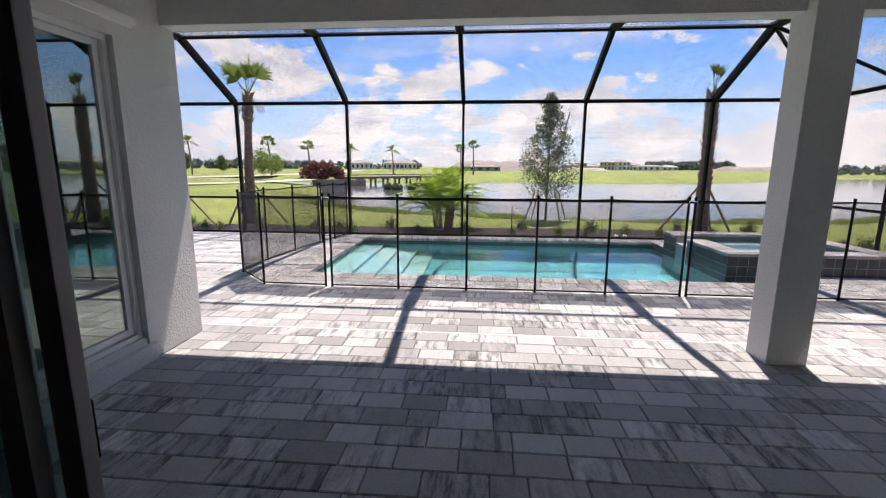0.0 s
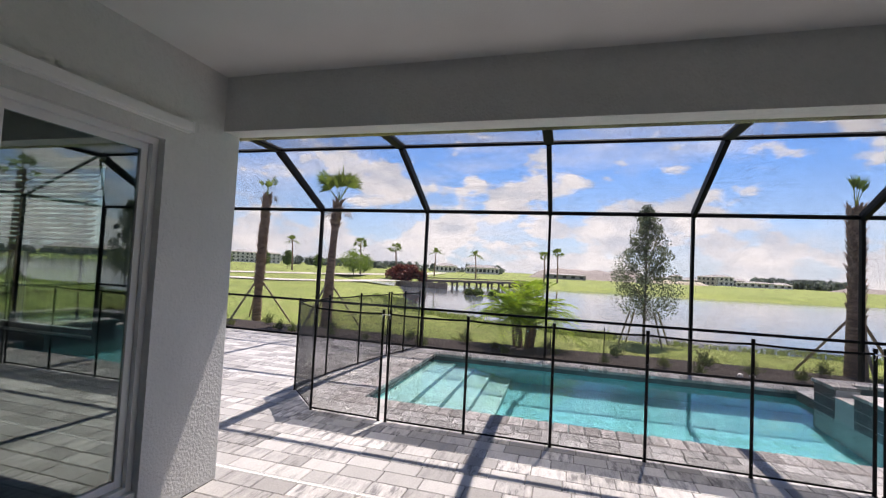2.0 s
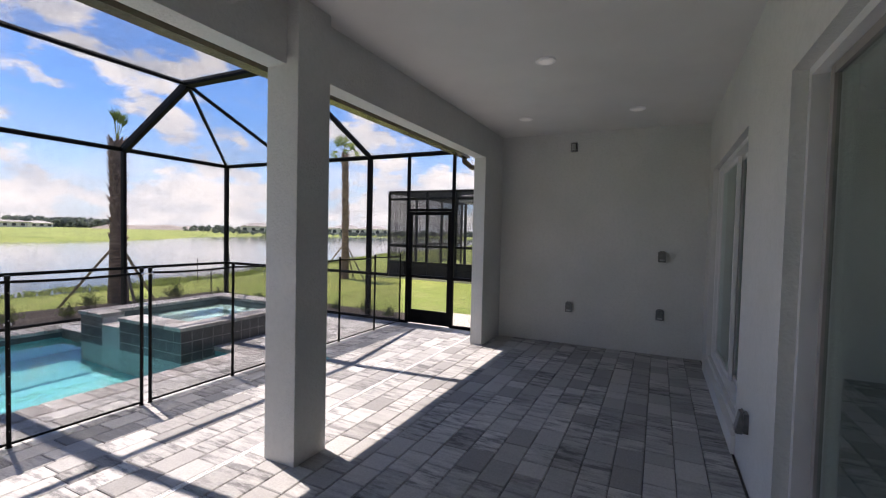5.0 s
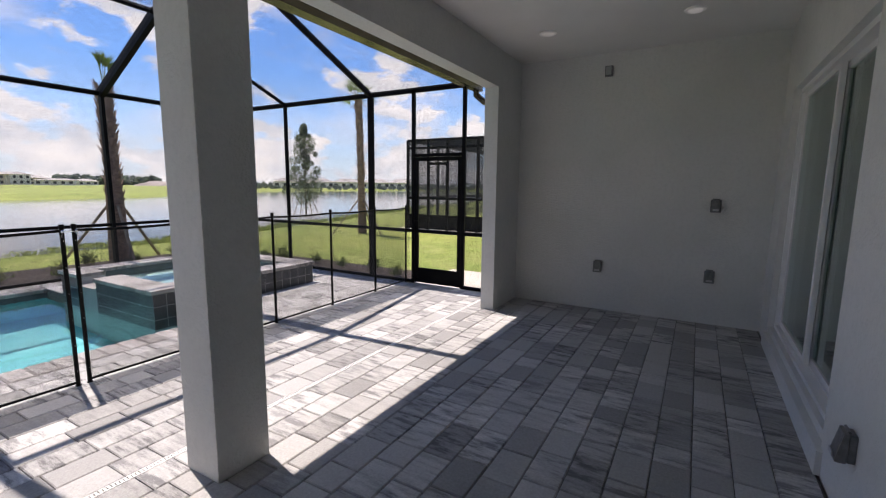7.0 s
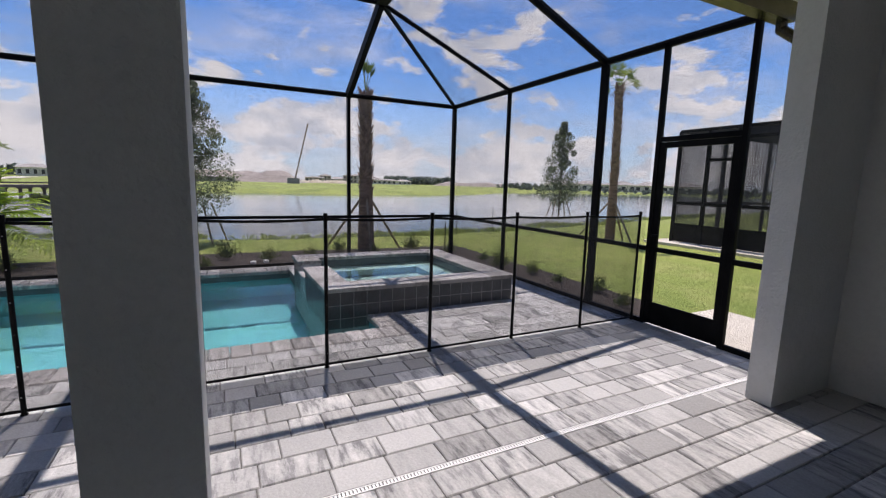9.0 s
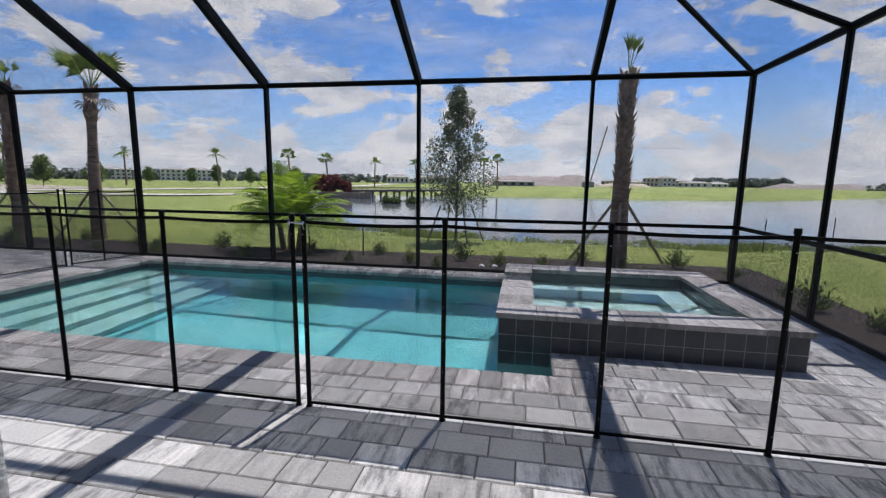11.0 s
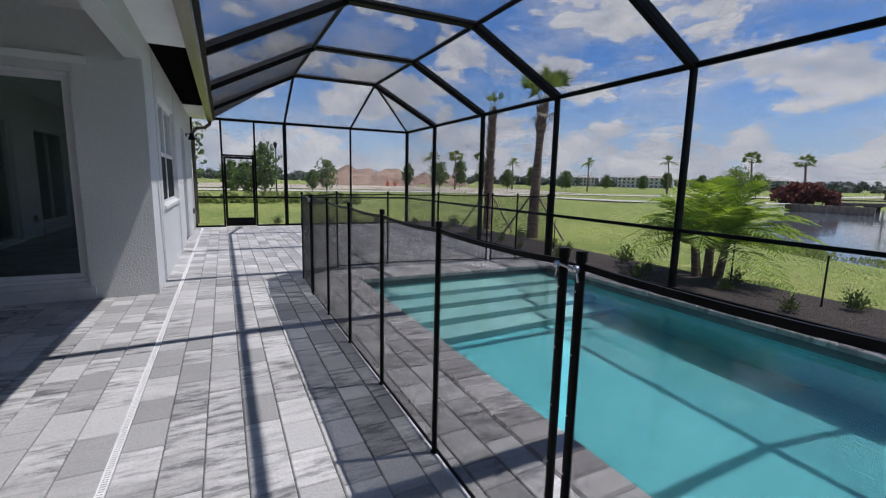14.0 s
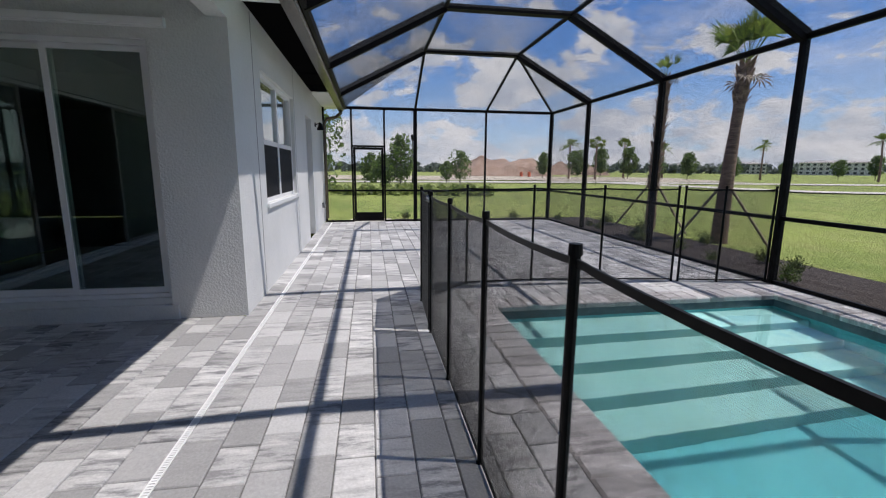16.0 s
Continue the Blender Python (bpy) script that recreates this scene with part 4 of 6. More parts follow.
box(bm, sx0, sy0 + W, FLOOR_Z, sx0 + W, 8.02, T)
box(bm, sx0, 8.02, FLOOR_Z, sx0 + W, 8.46, 0.17)
box(bm, sx0, 8.46, FLOOR_Z, sx0 + W, sy1 - W, T)
part("body", bm, M_GROUT, spa)
bm = nb()
box(bm, sx0 + W, sy0 + W, -0.5, sx1 - W, sy1 - W, -0.4)
box(bm, sx0 + W, sy0 + W, -0.4, sx1 - W, sy0 + W + 0.35, -0.05, 0.01)
box(bm, sx0 + W, sy1 - W - 0.35, -0.4, sx1 - W, sy1 - W, -0.05, 0.01)
box(bm, sx1 - W - 0.35, sy0 + W + 0.35, -0.4, sx1 - W, sy1 - W - 0.35, -0.05, 0.01)
part("bench", bm, M_SPAPLASTER, spa)
bm = nb()
for a, b, c, e in ((sx0 + W, sy0 + W, sx1 - W, sy0 + W + 0.006), (sx0 + W, sy1 - W - 0.006, sx1 - W, sy1 - W), (sx1 - W - 0.006, sy0 + W + 0.006, sx1 - W, sy1 - W - 0.006)):
    box(bm, a, b, -0.15, c, e, T - 0.001)
part("waterline_band", bm, M_WATERLINE, spa, "dark blue-grey waterline tiles")
part("water", grid_sheet(sx0 + W, sy0 + W, sx1 - W, sy1 - W, 0.225), M_SPAWATER, spa, "clear still water").visible_shadow = False
bm = nb()
box(bm, sx0 - 0.03, 8.02, 0.17, sx0 + W, 8.46, 0.19, 0.006)
part("spillway", bm, M_COPING, spa, "low stone spillway")
tile_m = raw_mesh("tile", *stone(0.146, 0.146, 0.008, 0.002), M_SPATILE)


def tile_face(axis, a0, a1, fixed, sign, z0, z1):
    n = round((a1 - a0) / 0.152)
    st = (a1 - a0) / n
    z = z1 - 0.076
    while z > z0:
        for i in range(n):
            p = a0 + st * (i + 0.5)
            ob = new("tile", tile_m)
            ob.parent = spa
            if axis == 'x':
                ob.matrix_local = Matrix.Translation((p, fixed + sign * 0.002, z)) @ Matrix.Rotation(radians(90 * -sign), 4, 'X')
            else:
                ob.matrix_local = Matrix.Translation((fixed + sign * 0.002, p, z)) @ Matrix.Rotation(radians(90 * sign), 4, 'Y')
        z -= 0.152


tile_face('x', sx0, sx1, sy0, -1, -0.2, T)
tile_face('y', sy0, 8.02, sx0, -1, -0.2, T)
tile_face('y', 8.46, sy1, sx0, -1, -0.2, T)
tile_face('y', sy0, sy1, sx1, 1, -0.02, T)


def slab_stones(x0, y0, x1, y1, axis):
    """Wide coping slabs on top of the spa wall."""
    L = (x1 - x0) if axis == 'x' else (y1 - y0)
    n = max(1, round(L / 0.34))
    for i in range(n):
        a, b = i / n, (i + 1) / n
        bm = nb()
        if axis == 'x':
            box(bm, x0 + L * a + 0.002, y0, SPA_Z - 0.05, x0 + L * b - 0.002, y1, SPA_Z + rng.uniform(-0.002, 0.002), 0.012)
        else:
            box(bm, x0, y0 + L * a + 0.002, SPA_Z - 0.05, x1, y0 + L * b - 0.002, SPA_Z + rng.uniform(-0.002, 0.002), 0.012)
        part("coping_stone", bm, M_COPING, spa)


o = 0.03
slab_stones(sx0 - o, sy0 - o, sx1 + o, sy0 + W + 0.01, 'x')
slab_stones(sx0 - o, sy1 - W - 0.01, sx1 + o, sy1 + o, 'x')
slab_stones(sx1 - W - 0.01, sy0 + W + 0.012, sx1 + o, sy1 - W - 0.012, 'y')
slab_stones(sx0 - o, sy0 + W + 0.012, sx0 + W + 0.01, 8.02, 'y')
slab_stones(sx0 - o, 8.46, sx0 + W + 0.01, sy1 - W - 0.012, 'y')

# ---- porch fittings ----
for x, y in ((4.25, 2.18), (6.10, 1.51), (6.10, 2.86)):
    l = thing("ceiling_light", "small round white recessed ceiling light, faintly lit", "light", (x, y, CEIL), "porch ceiling lights")
    bm = nb()
    rod(bm, (0, 0, -0.014), (0, 0, 0.0), 0.085, 0.092, 28)
    part("trim_ring", bm, M_WHITE, l)
    bm = nb()
    rod(bm, (0, 0, -0.018), (0, 0, -0.012), 0.06, 0.062, 24)
    part("lens", bm, M_LENS, l)


def outlet(x, y, z, rz, label):
    o_ = thing("outdoor_outlet", label, "outlet", (x, y, z), "weatherproof outlets")
    o_.rotation_euler = (0, 0, radians(rz))
    bm = nb()
    box(bm, -0.045, 0, -0.065, 0.045, 0.03, 0.065, 0.006)
    part("back_box", bm, M_OUTLET, o_)
    bm = nb()
    box(bm, -0.052, 0.03, -0.07, 0.052, 0.075, 0.072, 0.014)
    for v in bm.verts:          # the hood slopes out towards its foot
        if v.co.y > 0.05 and v.co.z > 0:
            v.co.y -= 0.022
            v.co.x *= 0.86
    part("cover", bm, M_OUTLET, o_, "smoky grey weatherproof bubble cover")
    bm = nb()
    box(bm, -0.03, 0.076, -0.052, 0.03, 0.081, -0.03, 0.002)
    part("latch", bm, M_OUTLET_IN, o_)
    bm = nb()
    rod(bm, (-0.035, 0.03, 0.076), (0.035, 0.03, 0.076), 0.006, seg=8)
    part("hinge", bm, M_OUTLET, o_)


outlet(XE, 2.40, 0.56, 90, "grey weatherproof outlet low on the end wall")
outlet(XE, 1.18, 1.36, 90, "grey weatherproof outlet at waist height on the end wall")
outlet(XE, 1.18, 0.56, 90, "grey weatherproof outlet low beside the glass door")
outlet(3.82, YS, 0.41, 0, "grey weatherproof outlet between the glass doors")
outlet(-9.75, YN, 0.5, 0, "grey weatherproof outlet low on the house wall")
s = thing("wall_speaker_bracket", "small grey mounting box high on the end wall", "bracket", (XE, 2.40, 2.93))
bm = nb()
box(bm, -0.05, -0.045, -0.06, 0, 0.045, 0.06, 0.006)
part("box", bm, M_OUTLET, s)
bm = nb()
box(bm, -0.075, -0.03, -0.045, -0.05, 0.03, 0.045, 0.004)
part("cover", bm, M_DOOR, s)
wl = thing("wall_light", "small black barn-style wall light", "wall light", (-8.8, YN, 2.35))
bm = nb()
rod(bm, (0, 0, 0.05), (0, 0.02, 0.05), 0.05, seg=16)
rod(bm, (0, 0.02, 0.05), (0, 0.12, 0.10), 0.009)
part("arm", bm, M_BLACK, wl)
bm = nb()
rod(bm, (0, 0.13, -0.06), (0, 0.12, 0.10), 0.09, 0.025, 18, False)
part("shade", bm, M_BLACK, wl)

# slot drain and skimmer lid
dn = thing("slot_drain", "narrow white slotted deck drain across the patio", "drain", kind="structure")
bm = nb()
DY0, DY1 = 3.843, 3.883
box(bm, X0 + 0.1, DY0, -0.03, X1 - 0.05, DY0 + 0.006, 0.0)
box(bm, X0 + 0.1, DY1 - 0.006, -0.03, X1 - 0.05, DY1, 0.0)
part("channel", bm, M_DRAIN, dn)
vs, fs = [], []
x = X0 + 0.1
while x < X1 - 0.06:
    i = len(vs)
    vs += [(x, DY0 + 0.006, -0.002), (x + 0.013, DY0 + 0.006, -0.002), (x + 0.013, DY1 - 0.006, -0.002), (x, DY1 - 0.006, -0.002),
           (x, DY0 + 0.006, -0.012), (x + 0.013, DY0 + 0.006, -0.012), (x + 0.013, DY1 - 0.006, -0.012), (x, DY1 - 0.006, -0.012)]
    fs += [(i, i + 1, i + 2, i + 3), (i, i + 4, i + 5, i + 1), (i + 1, i + 5, i + 6, i + 2), (i + 3, i + 2, i + 6, i + 7), (i, i + 3, i + 7, i + 4)]
    x += 0.019
tagged(raw_part("slots", vs, fs, M_DRAIN, dn), kind="stuff")
lid = thing("skimmer_lid", "round grey-white skimmer lid set in the pavers", "lid", (-0.48, 5.66, 0.004))
bm = nb()
rod(bm, (0, 0, -0.02), (0, 0, 0.004), 0.125, seg=36)
part("cover", bm, M_LID, lid)
bm = nb()
for s in (-1, 1):
    rod(bm, (s * 0.03, 0, 0.003), (s * 0.03, 0, 0.0055), 0.011, seg=12)
part("finger_holes", bm, M_BLACK, lid)

# ---- ground and lake ----
LAKE = [(-9, 28), (-3, 23.5), (3, 21.5), (10, 21.3), (18, 22.6), (30, 26), (60, 33), (120, 46), (190, 66), (190, 122), (120, 130), (80, 112), (58, 90),
        (42, 79), (25, 76), (10, 77), (1, 76), (-7, 69), (-13, 73), (-24, 77), (-33, 72), (-29, 60), (-19, 55), (-13.5, 42)]


def lake_distance(x, y):
    """Signed distance to the lake's shore, negative in the water."""
    best, inside = 1e9, False
    k = len(LAKE)
    for i in range(k):
        ax, ay = LAKE[i]
        bx, by = LAKE[(i + 1) % k]
        dx, dy = bx - ax, by - ay
        s = max(0.0, min(1.0, ((x - ax) * dx + (y - ay) * dy) / (dx * dx + dy * dy)))
        best = min(best, math.hypot(x - ax - s * dx, y - ay - s * dy))
        if (ay > y) != (by > y) and x < ax + (y - ay) / (by - ay) * dx:
            inside = not inside
    return -best if inside else best


LAKE_Z = -0.80


def ground_z(x, y):
    d = lake_distance(x, y) + 0.6 * noise.noise((x * 0.25, y * 0.25, 0))
    base = -0.14 + 0.05 * noise.noise((x * 0.12, y * 0.12, 3)) * min(1.0, max(0.0, (y - 11) / 6) + max(0.0, (-11 - x) / 6))
    if d > 7:
        return base
    s = max(0.0, min(1.0, (d + 3) / 10))
    return base * s + -1.35 * (1 - s)


gx = [-2500, -900, -400, -220, -150] + [-110 + 4 * i for i in range(20)] + [-30 + 1.2 * i for i in range(60)] + [42 + 4 * i for i in range(42)] + [230, 400, 900, 2500]
gy = [-2500, -600, -200, -80, -40, -20, -8, 0, 6, 9, 10.0] + [10.7 + 1.0 * i for i in range(26)] + [37 + 2.2 * i for i in range(24)] + [91 + 6 * i for i in range(14)] + [190, 300, 600, 2500]
verts, faces = [], []
for y in gy:
    for x in gx:
        z = ground_z(x, y) if (-60 < x < 210 and 9 < y < 150) else -0.14
        if X0 - 0.3 < x < X1 + 0.5 and y < 10.2:
            z = -1.6
        verts.append((x, y, z))
k = len(gx)
for j in range(len(gy) - 1):
    for i in range(k - 1):
        a = j * k + i
        faces.append((a, a + 1, a + k + 1, a + k))
g = new("ground", raw_mesh("ground", verts, faces, M_GRASS, True))
tagged(g, "mown green lawn running down to the lake", "lawn", kind="structure")
bm = nb()
bm.faces.new([bm.verts.new((x, y, LAKE_Z)) for x, y in ((-45, 18), (215, 18), (215, 140), (-45, 140))])
solid("lake", bm, M_LAKE, "calm grey-blue lake reflecting the sky", "lake", "structure")

# lawn level round the patio (mulch bed with a lawn edge beyond)
bm = nb()
box(bm, X0 - 0.95, CAGE_Y + 0.09, -0.5, X1 + 1.0, CAGE_Y + 1.75, -0.035)
box(bm, X1 + 0.09, 5.45, -0.5, X1 + 1.0, CAGE_Y + 0.09, -0.035)
box(bm, X0 - 0.95, 5.6, -0.5, X0 - 0.09, CAGE_Y + 0.09, -0.035)
bmesh.ops.subdivide_edges(bm, edges=bm.edges[:], cuts=9, use_grid_fill=True)
for v in bm.verts:
    if v.co.z > -0.04:
        v.co.z += 0.03 * noise.noise(v.co * 2.1) + 0.015 * noise.noise(v.co * 7)
solid("mulch_bed", bm, M_MULCH, "dark brown bark mulch bed along the enclosure", "mulch", "structure")
bm = nb()
for a, b, c, e in ((X1 + 0.09, -1, X1 + 1.0, 4.25), (X1 + 0.09, 4.25, X1 + 1.6, 5.4), (X0 - 1.2, 4.3, X0 - 0.09, 5.5)):
    box(bm, a, b, -0.5, c, e, -0.05)
solid("pavement_side", bm, M_SANDPATH, "pale concrete pad outside the screen door", "pavement", "structure")
bm = nb()
for a, b, c, e in ((X0 - 60, -40, X0 - 0.2, 5.5), (X1 + 0.3, -40, X1 + 60, 5.4), (X0 - 60, 5.5, X0 - 1.0, 10.4), (X1 + 1.05, 5.4, X1 + 60, 10.4)):
    box(bm, a, b, -0.6, c, e, -0.13)
solid("lawn_side", bm, M_GRASS, "green lawn beside the house", "lawn", "structure")


def ribbon(name, pts, width, z, material, label, category):
    """A path that follows a line."""
    vs, fs = [], []
    P = [Vector((x, y, 0)) for x, y in pts]
    for i, p in enumerate(P):
        d = (P[min(i + 1, len(P) - 1)] - P[max(i - 1, 0)]).normalized()
        nrm = Vector((-d.y, d.x, 0)) * width / 2
        for q in (p - nrm, p + nrm):
            vs.append((q.x, q.y, z))
        if i:
            a = 2 * i
            fs.append((a - 2, a - 1, a + 1, a))
    o_ = new(name, raw_mesh(name, vs, fs, material))
    return tagged(o_, label, category, kind="structure")


ribbon("path", [(-56, -60), (-53, -20), (-52, 15), (-51, 34), (-44, 55), (-39, 75), (-40, 120), (-60, 220)], 6.0, -0.05, M_SANDPATH, "pale concrete road curving past the lawn", "road")
ribbon("path_side", [(-52, 33), (-44, 35.5), (-34, 36.5), (-27, 38.5), (-24, 43), (-22.5, 50), (-22.5, 57)], 3.6, -0.06, M_SANDPATH, "pale concrete footpath towards the bridge", "path")

ribbon("bare_ground", [(-86, -60), (-84, -10), (-80, 30), (-68, 62)], 40.0, -0.045, M_BARE, "pale bare earth between the road and the mounds", "bare ground")


# ---- plants ----
def leaf_cloud(centres, radii, count, size, seed, flat=0.6, long=1.6):
    """Many small leaves in clumps."""
    r = np.random.RandomState(seed)
    idx = r.randint(0, len(centres), count)
    dirs = r.normal(size=(count, 3))
    dirs /= np.linalg.norm(dirs, axis=1)[:, None]
    rad = np.asarray(radii)[idx][:, None] * (r.uniform(0.15, 1, (count, 1)) ** 0.5)
    pos = np.asarray(centres)[idx] + dirs * rad
    u = r.normal(size=(count, 3))
    u /= np.linalg.norm(u, axis=1)[:, None]
    w = np.cross(u, r.normal(size=(count, 3)))
    w /= np.linalg.norm(w, axis=1)[:, None]
    s = size * r.uniform(0.6, 1.3, (count, 1))
    verts = np.empty((count * 4, 3))
    verts[0::4] = pos - u * s * long * 0.5
    verts[1::4] = pos + w * s * 0.5
    verts[2::4] = pos + u * s * long * 0.5
    verts[3::4] = pos - w * s * 0.5
    faces = np.arange(count * 4).reshape(-1, 4)
    return verts.tolist(), faces.tolist()


def oak(name, label, x, y, z, h, spread, base, seed, leaves, material, stakes=0, leaf=0.06, parent_group="", at_scale=1.0, pointed=True):
    r = random.Random(seed)
    t = thing(name, label, "tree", (x, y, z), parent_group)
    bm = nb()
    rod(bm, (0, 0, -0.1), (0.03, 0.02, h * 0.55), 0.022 * h ** 0.5 * at_scale, 0.012 * h ** 0.5 * at_scale, 8)
    rod(bm, (0.03, 0.02, h * 0.55), (0.0, 0.0, h * 0.96), 0.012 * h ** 0.5 * at_scale, 0.004, 6)
    centres, radii = [], []
    n = 64
    for i in range(n):
        f = (i + 0.5) / n
        zz = base + (h - base) * f
        if pointed:            # widest low down, tapering to a thin leader
            prof = spread * 0.5 * min(1.0, 0.45 + 4.0 * f) * (1.0 - f) ** 0.72
        else:
            prof = spread * 0.5 * math.sin(math.pi * (0.12 + f * 0.84)) ** 0.6
        a = i * 2.4 + r.uniform(-0.5, 0.5)
        rr = prof * r.uniform(0.2, 1.0)
        c = (rr * math.cos(a), rr * math.sin(a), zz + r.uniform(-0.1, 0.1) * h * 0.1)
        centres.append(c)
        radii.append(spread * r.uniform(0.09, 0.2) * (1.15 - 0.75 * f if pointed else 1.1))
        if i % 2 == 0:
            rod(bm, (0.02, 0.01, max(base * 0.7, zz - 0.16 * h)), c, 0.007 * h ** 0.5, 0.002, 5)
    part("trunk", bm, M_BARK, t)
    vs, fs = leaf_cloud(centres, radii, leaves, leaf, seed)
    tagged(raw_part("crown", vs, fs, material, t), kind="stuff")
    for k in range(stakes):
        a = 0.5 + k * 2 * math.pi / stakes
        bm = nb()
        rod(bm, (0.85 * math.cos(a), 0.85 * math.sin(a) * 0.8, -0.1), (0.45 * math.cos(a), 0.3 * math.sin(a), 0.95), 0.024, seg=7)
        part("stake", bm, M_STAKE, t, "slanted wooden stake")
    return t


def fan_leaf(verts, faces, o_, d, up, length, width, r, strips=9, fan=2.6):
    """One fan frond: stalk and a spread of narrow blades."""
    side_ = d.cross(up).normalized()
    side_.rotate(Matrix.Rotation(r.uniform(-1.1, 1.1), 3, d))
    tip = o_ + d * length * 0.5
    i = len(verts)
    verts += [o_ - side_ * 0.012, o_ + side_ * 0.012, tip + side_ * 0.008, tip - side_ * 0.008]
    faces.append((i, i + 1, i + 2, i + 3))
    nrm = side_.cross(d).normalized()
    for k in range(strips):
        a = (k / (strips - 1) - 0.5) * fan
        dd = (d * math.cos(a) + side_ * math.sin(a)).normalized()
        ln = length * 0.55 * (1 - 0.2 * abs(a)) * r.uniform(0.85, 1.1)
        s2 = dd.cross(nrm).normalized() * width
        droop = Vector((0, 0, -0.12 * ln * r.uniform(0.2, 1.6)))
        m_ = tip + dd * ln * 0.55 + nrm * 0.02
        e = tip + dd * ln + droop
        i = len(verts)
        verts += [tip, m_ + s2, e, m_ - s2]
        faces.append((i, i + 1, i + 2, i + 3))


def feather_leaf(verts, faces, o_, d, length, r, leaflet=0.34, width=0.03, n=12):
    """One arching frond with drooping leaflets on both sides of its rib."""
    prev = o_
    flat = Vector((d.x, d.y, 0))
    sd = Vector((-d.y, d.x, 0)).normalized() if flat.length > 0.02 else Vector((1, 0, 0))
    for k in range(1, n + 1):
        f = k / n
        p = o_ + d * length * f + Vector((0, 0, -0.42 * length * f * f))
        t_ = (p - prev).normalized()
        i = len(verts)
        verts += [prev - sd * width * 0.5, prev + sd * width * 0.5, p + sd * width * 0.4, p - sd * width * 0.4]
        faces.append((i, i + 1, i + 2, i + 3))
        ll = length * leaflet * math.sin(math.pi * min(1.0, 0.2 + f * 0.75)) + 0.02 * length
        for sg in (-1, 1):
            e = p + sd * (sg * ll * 0.75) + t_ * (ll * 0.5) - Vector((0, 0, ll * r.uniform(0.2, 0.65)))
            m_ = p.lerp(e, 0.45) + Vector((0, 0, ll * 0.08))
            i = len(verts)
            verts += [p, m_ - t_ * width, e, m_ + t_ * width]
            faces.append((i, i + 1, i + 2, i + 3))
        prev = p


def palm(name, label, x, y, z, trunk_h, r0, r1, crown, fronds, seed, shaggy, lean=(0, 0), upright=0.5, stakes=True, group="", blades=9, spread_=0.5, blade_w=0.03, boots=0.62, boot=1.0, feather=False, dead=0, fan=2.6):
    r = random.Random(seed)
    t = thing(name, label, "palm", (x, y, z), group)
    bm = nb()
    n = 9
    rings = []
    for i in range(n + 1):
        f = i / n
        c = Vector((lean[0] * f * f, lean[1] * f * f, -0.1 + (trunk_h + 0.1) * f))
        rad = (r0 + (r1 - r0) * min(1, f * 1.6)) * (1 + 0.05 * r.uniform(-1, 1))
        rings.append([bm.verts.new(c + Vector((math.cos(a) * rad, math.sin(a) * rad, 0))) for a in [k * math.tau / 14 for k in range(14)]])
    for A, B in zip(rings, rings[1:]):
        for k in range(14):
            bm.faces.new((A[k], A[(k + 1) % 14], B[(k + 1) % 14], B[k]))
    bm.faces.new(rings[-1])
    for f_ in bm.faces:
        f_.smooth = True
    trunk = part("trunk", bm, M_PALMBARK, t)
    if shaggy:
        vs, fs = [], []
        for k in range(int(shaggy)):
            f = 1 - (k / shaggy) * boots
            a = k * 2.39996
            c = Vector((lean[0] * f * f, lean[1] * f * f, trunk_h * f))
            rad = r1 * 1.0
            d = Vector((math.cos(a), math.sin(a), 0))
            s_ = Vector((-d.y, d.x, 0)) * 0.045 * boot
            p = c + d * rad * 0.9
            q = c + d * (rad + 0.06 * boot * r.uniform(0.4, 1.6)) + Vector((0, 0, 0.16 * r.uniform(0.7, 1.25)))
            i = len(vs)
            vs += [p - s_, p + s_, q + s_ * 0.35, q - s_ * 0.35, p - s_ - Vector((0, 0, 0.05)), p + s_ - Vector((0, 0, 0.05))]
            fs += [(i, i + 1, i + 2, i + 3), (i + 4, i + 3, i + 2, i + 5), (i, i + 3, i + 4), (i + 1, i + 5, i + 2)]
        tagged(raw_part("boot_cover", vs, fs, M_BOOT, trunk, "old split leaf bases"), kind="stuff")
    vs, fs = [], []
    top = Vector((lean[0], lean[1], trunk_h))
    for k in range(fronds):
        a = k * 2.39996 + r.uniform(-0.3, 0.3)
        el = upright + r.uniform(-spread_, spread_ * 0.8)
        d = Vector((math.cos(a) * math.cos(el), math.sin(a) * math.cos(el), math.sin(el)))
        if feather:
            feather_leaf(vs, fs, top, d, crown * r.uniform(0.8, 1.1), r, width=crown * 0.03)
            continue
        fan_leaf(vs, fs, top + d * 0.05, d, Vector((0, 0, 1)) if abs(d.z) < 0.95 else Vector((1, 0, 0)), crown * r.uniform(0.75, 1.1), crown * blade_w, r, blades, fan)
    raw_part("crown", vs, fs, M_FROND, t)
    if dead:
        vs, fs = [], []
        for k in range(dead):
            a = k * 2.39996 + 0.7
            el = r.uniform(-0.7, 0.1)
            d = Vector((math.cos(a) * math.cos(el), math.sin(a) * math.cos(el), math.sin(el)))
            fan_leaf(vs, fs, top - Vector((0, 0, 0.15 * r.uniform(0, 1.5))), d, Vector((0, 0, 1)), crown * r.uniform(0.35, 0.6), crown * blade_w, r, 7)
        raw_part("dry_fronds", vs, fs, M_STAKE, t, "dry brown hanging fronds")
    if stakes:
        bm = nb()
        bmesh.ops.create_cone(bm, segments=14, radius1=r1 * 1.22, radius2=r1 * 1.22, depth=0.16, cap_ends=False, matrix=Matrix.Translation((lean[0] * 0.1, lean[1] * 0.1, 1.15)))
        part("brace_collar", bm, M_STAKE, t)
        for k in range(3):
            a = 0.35 + k * math.tau / 3
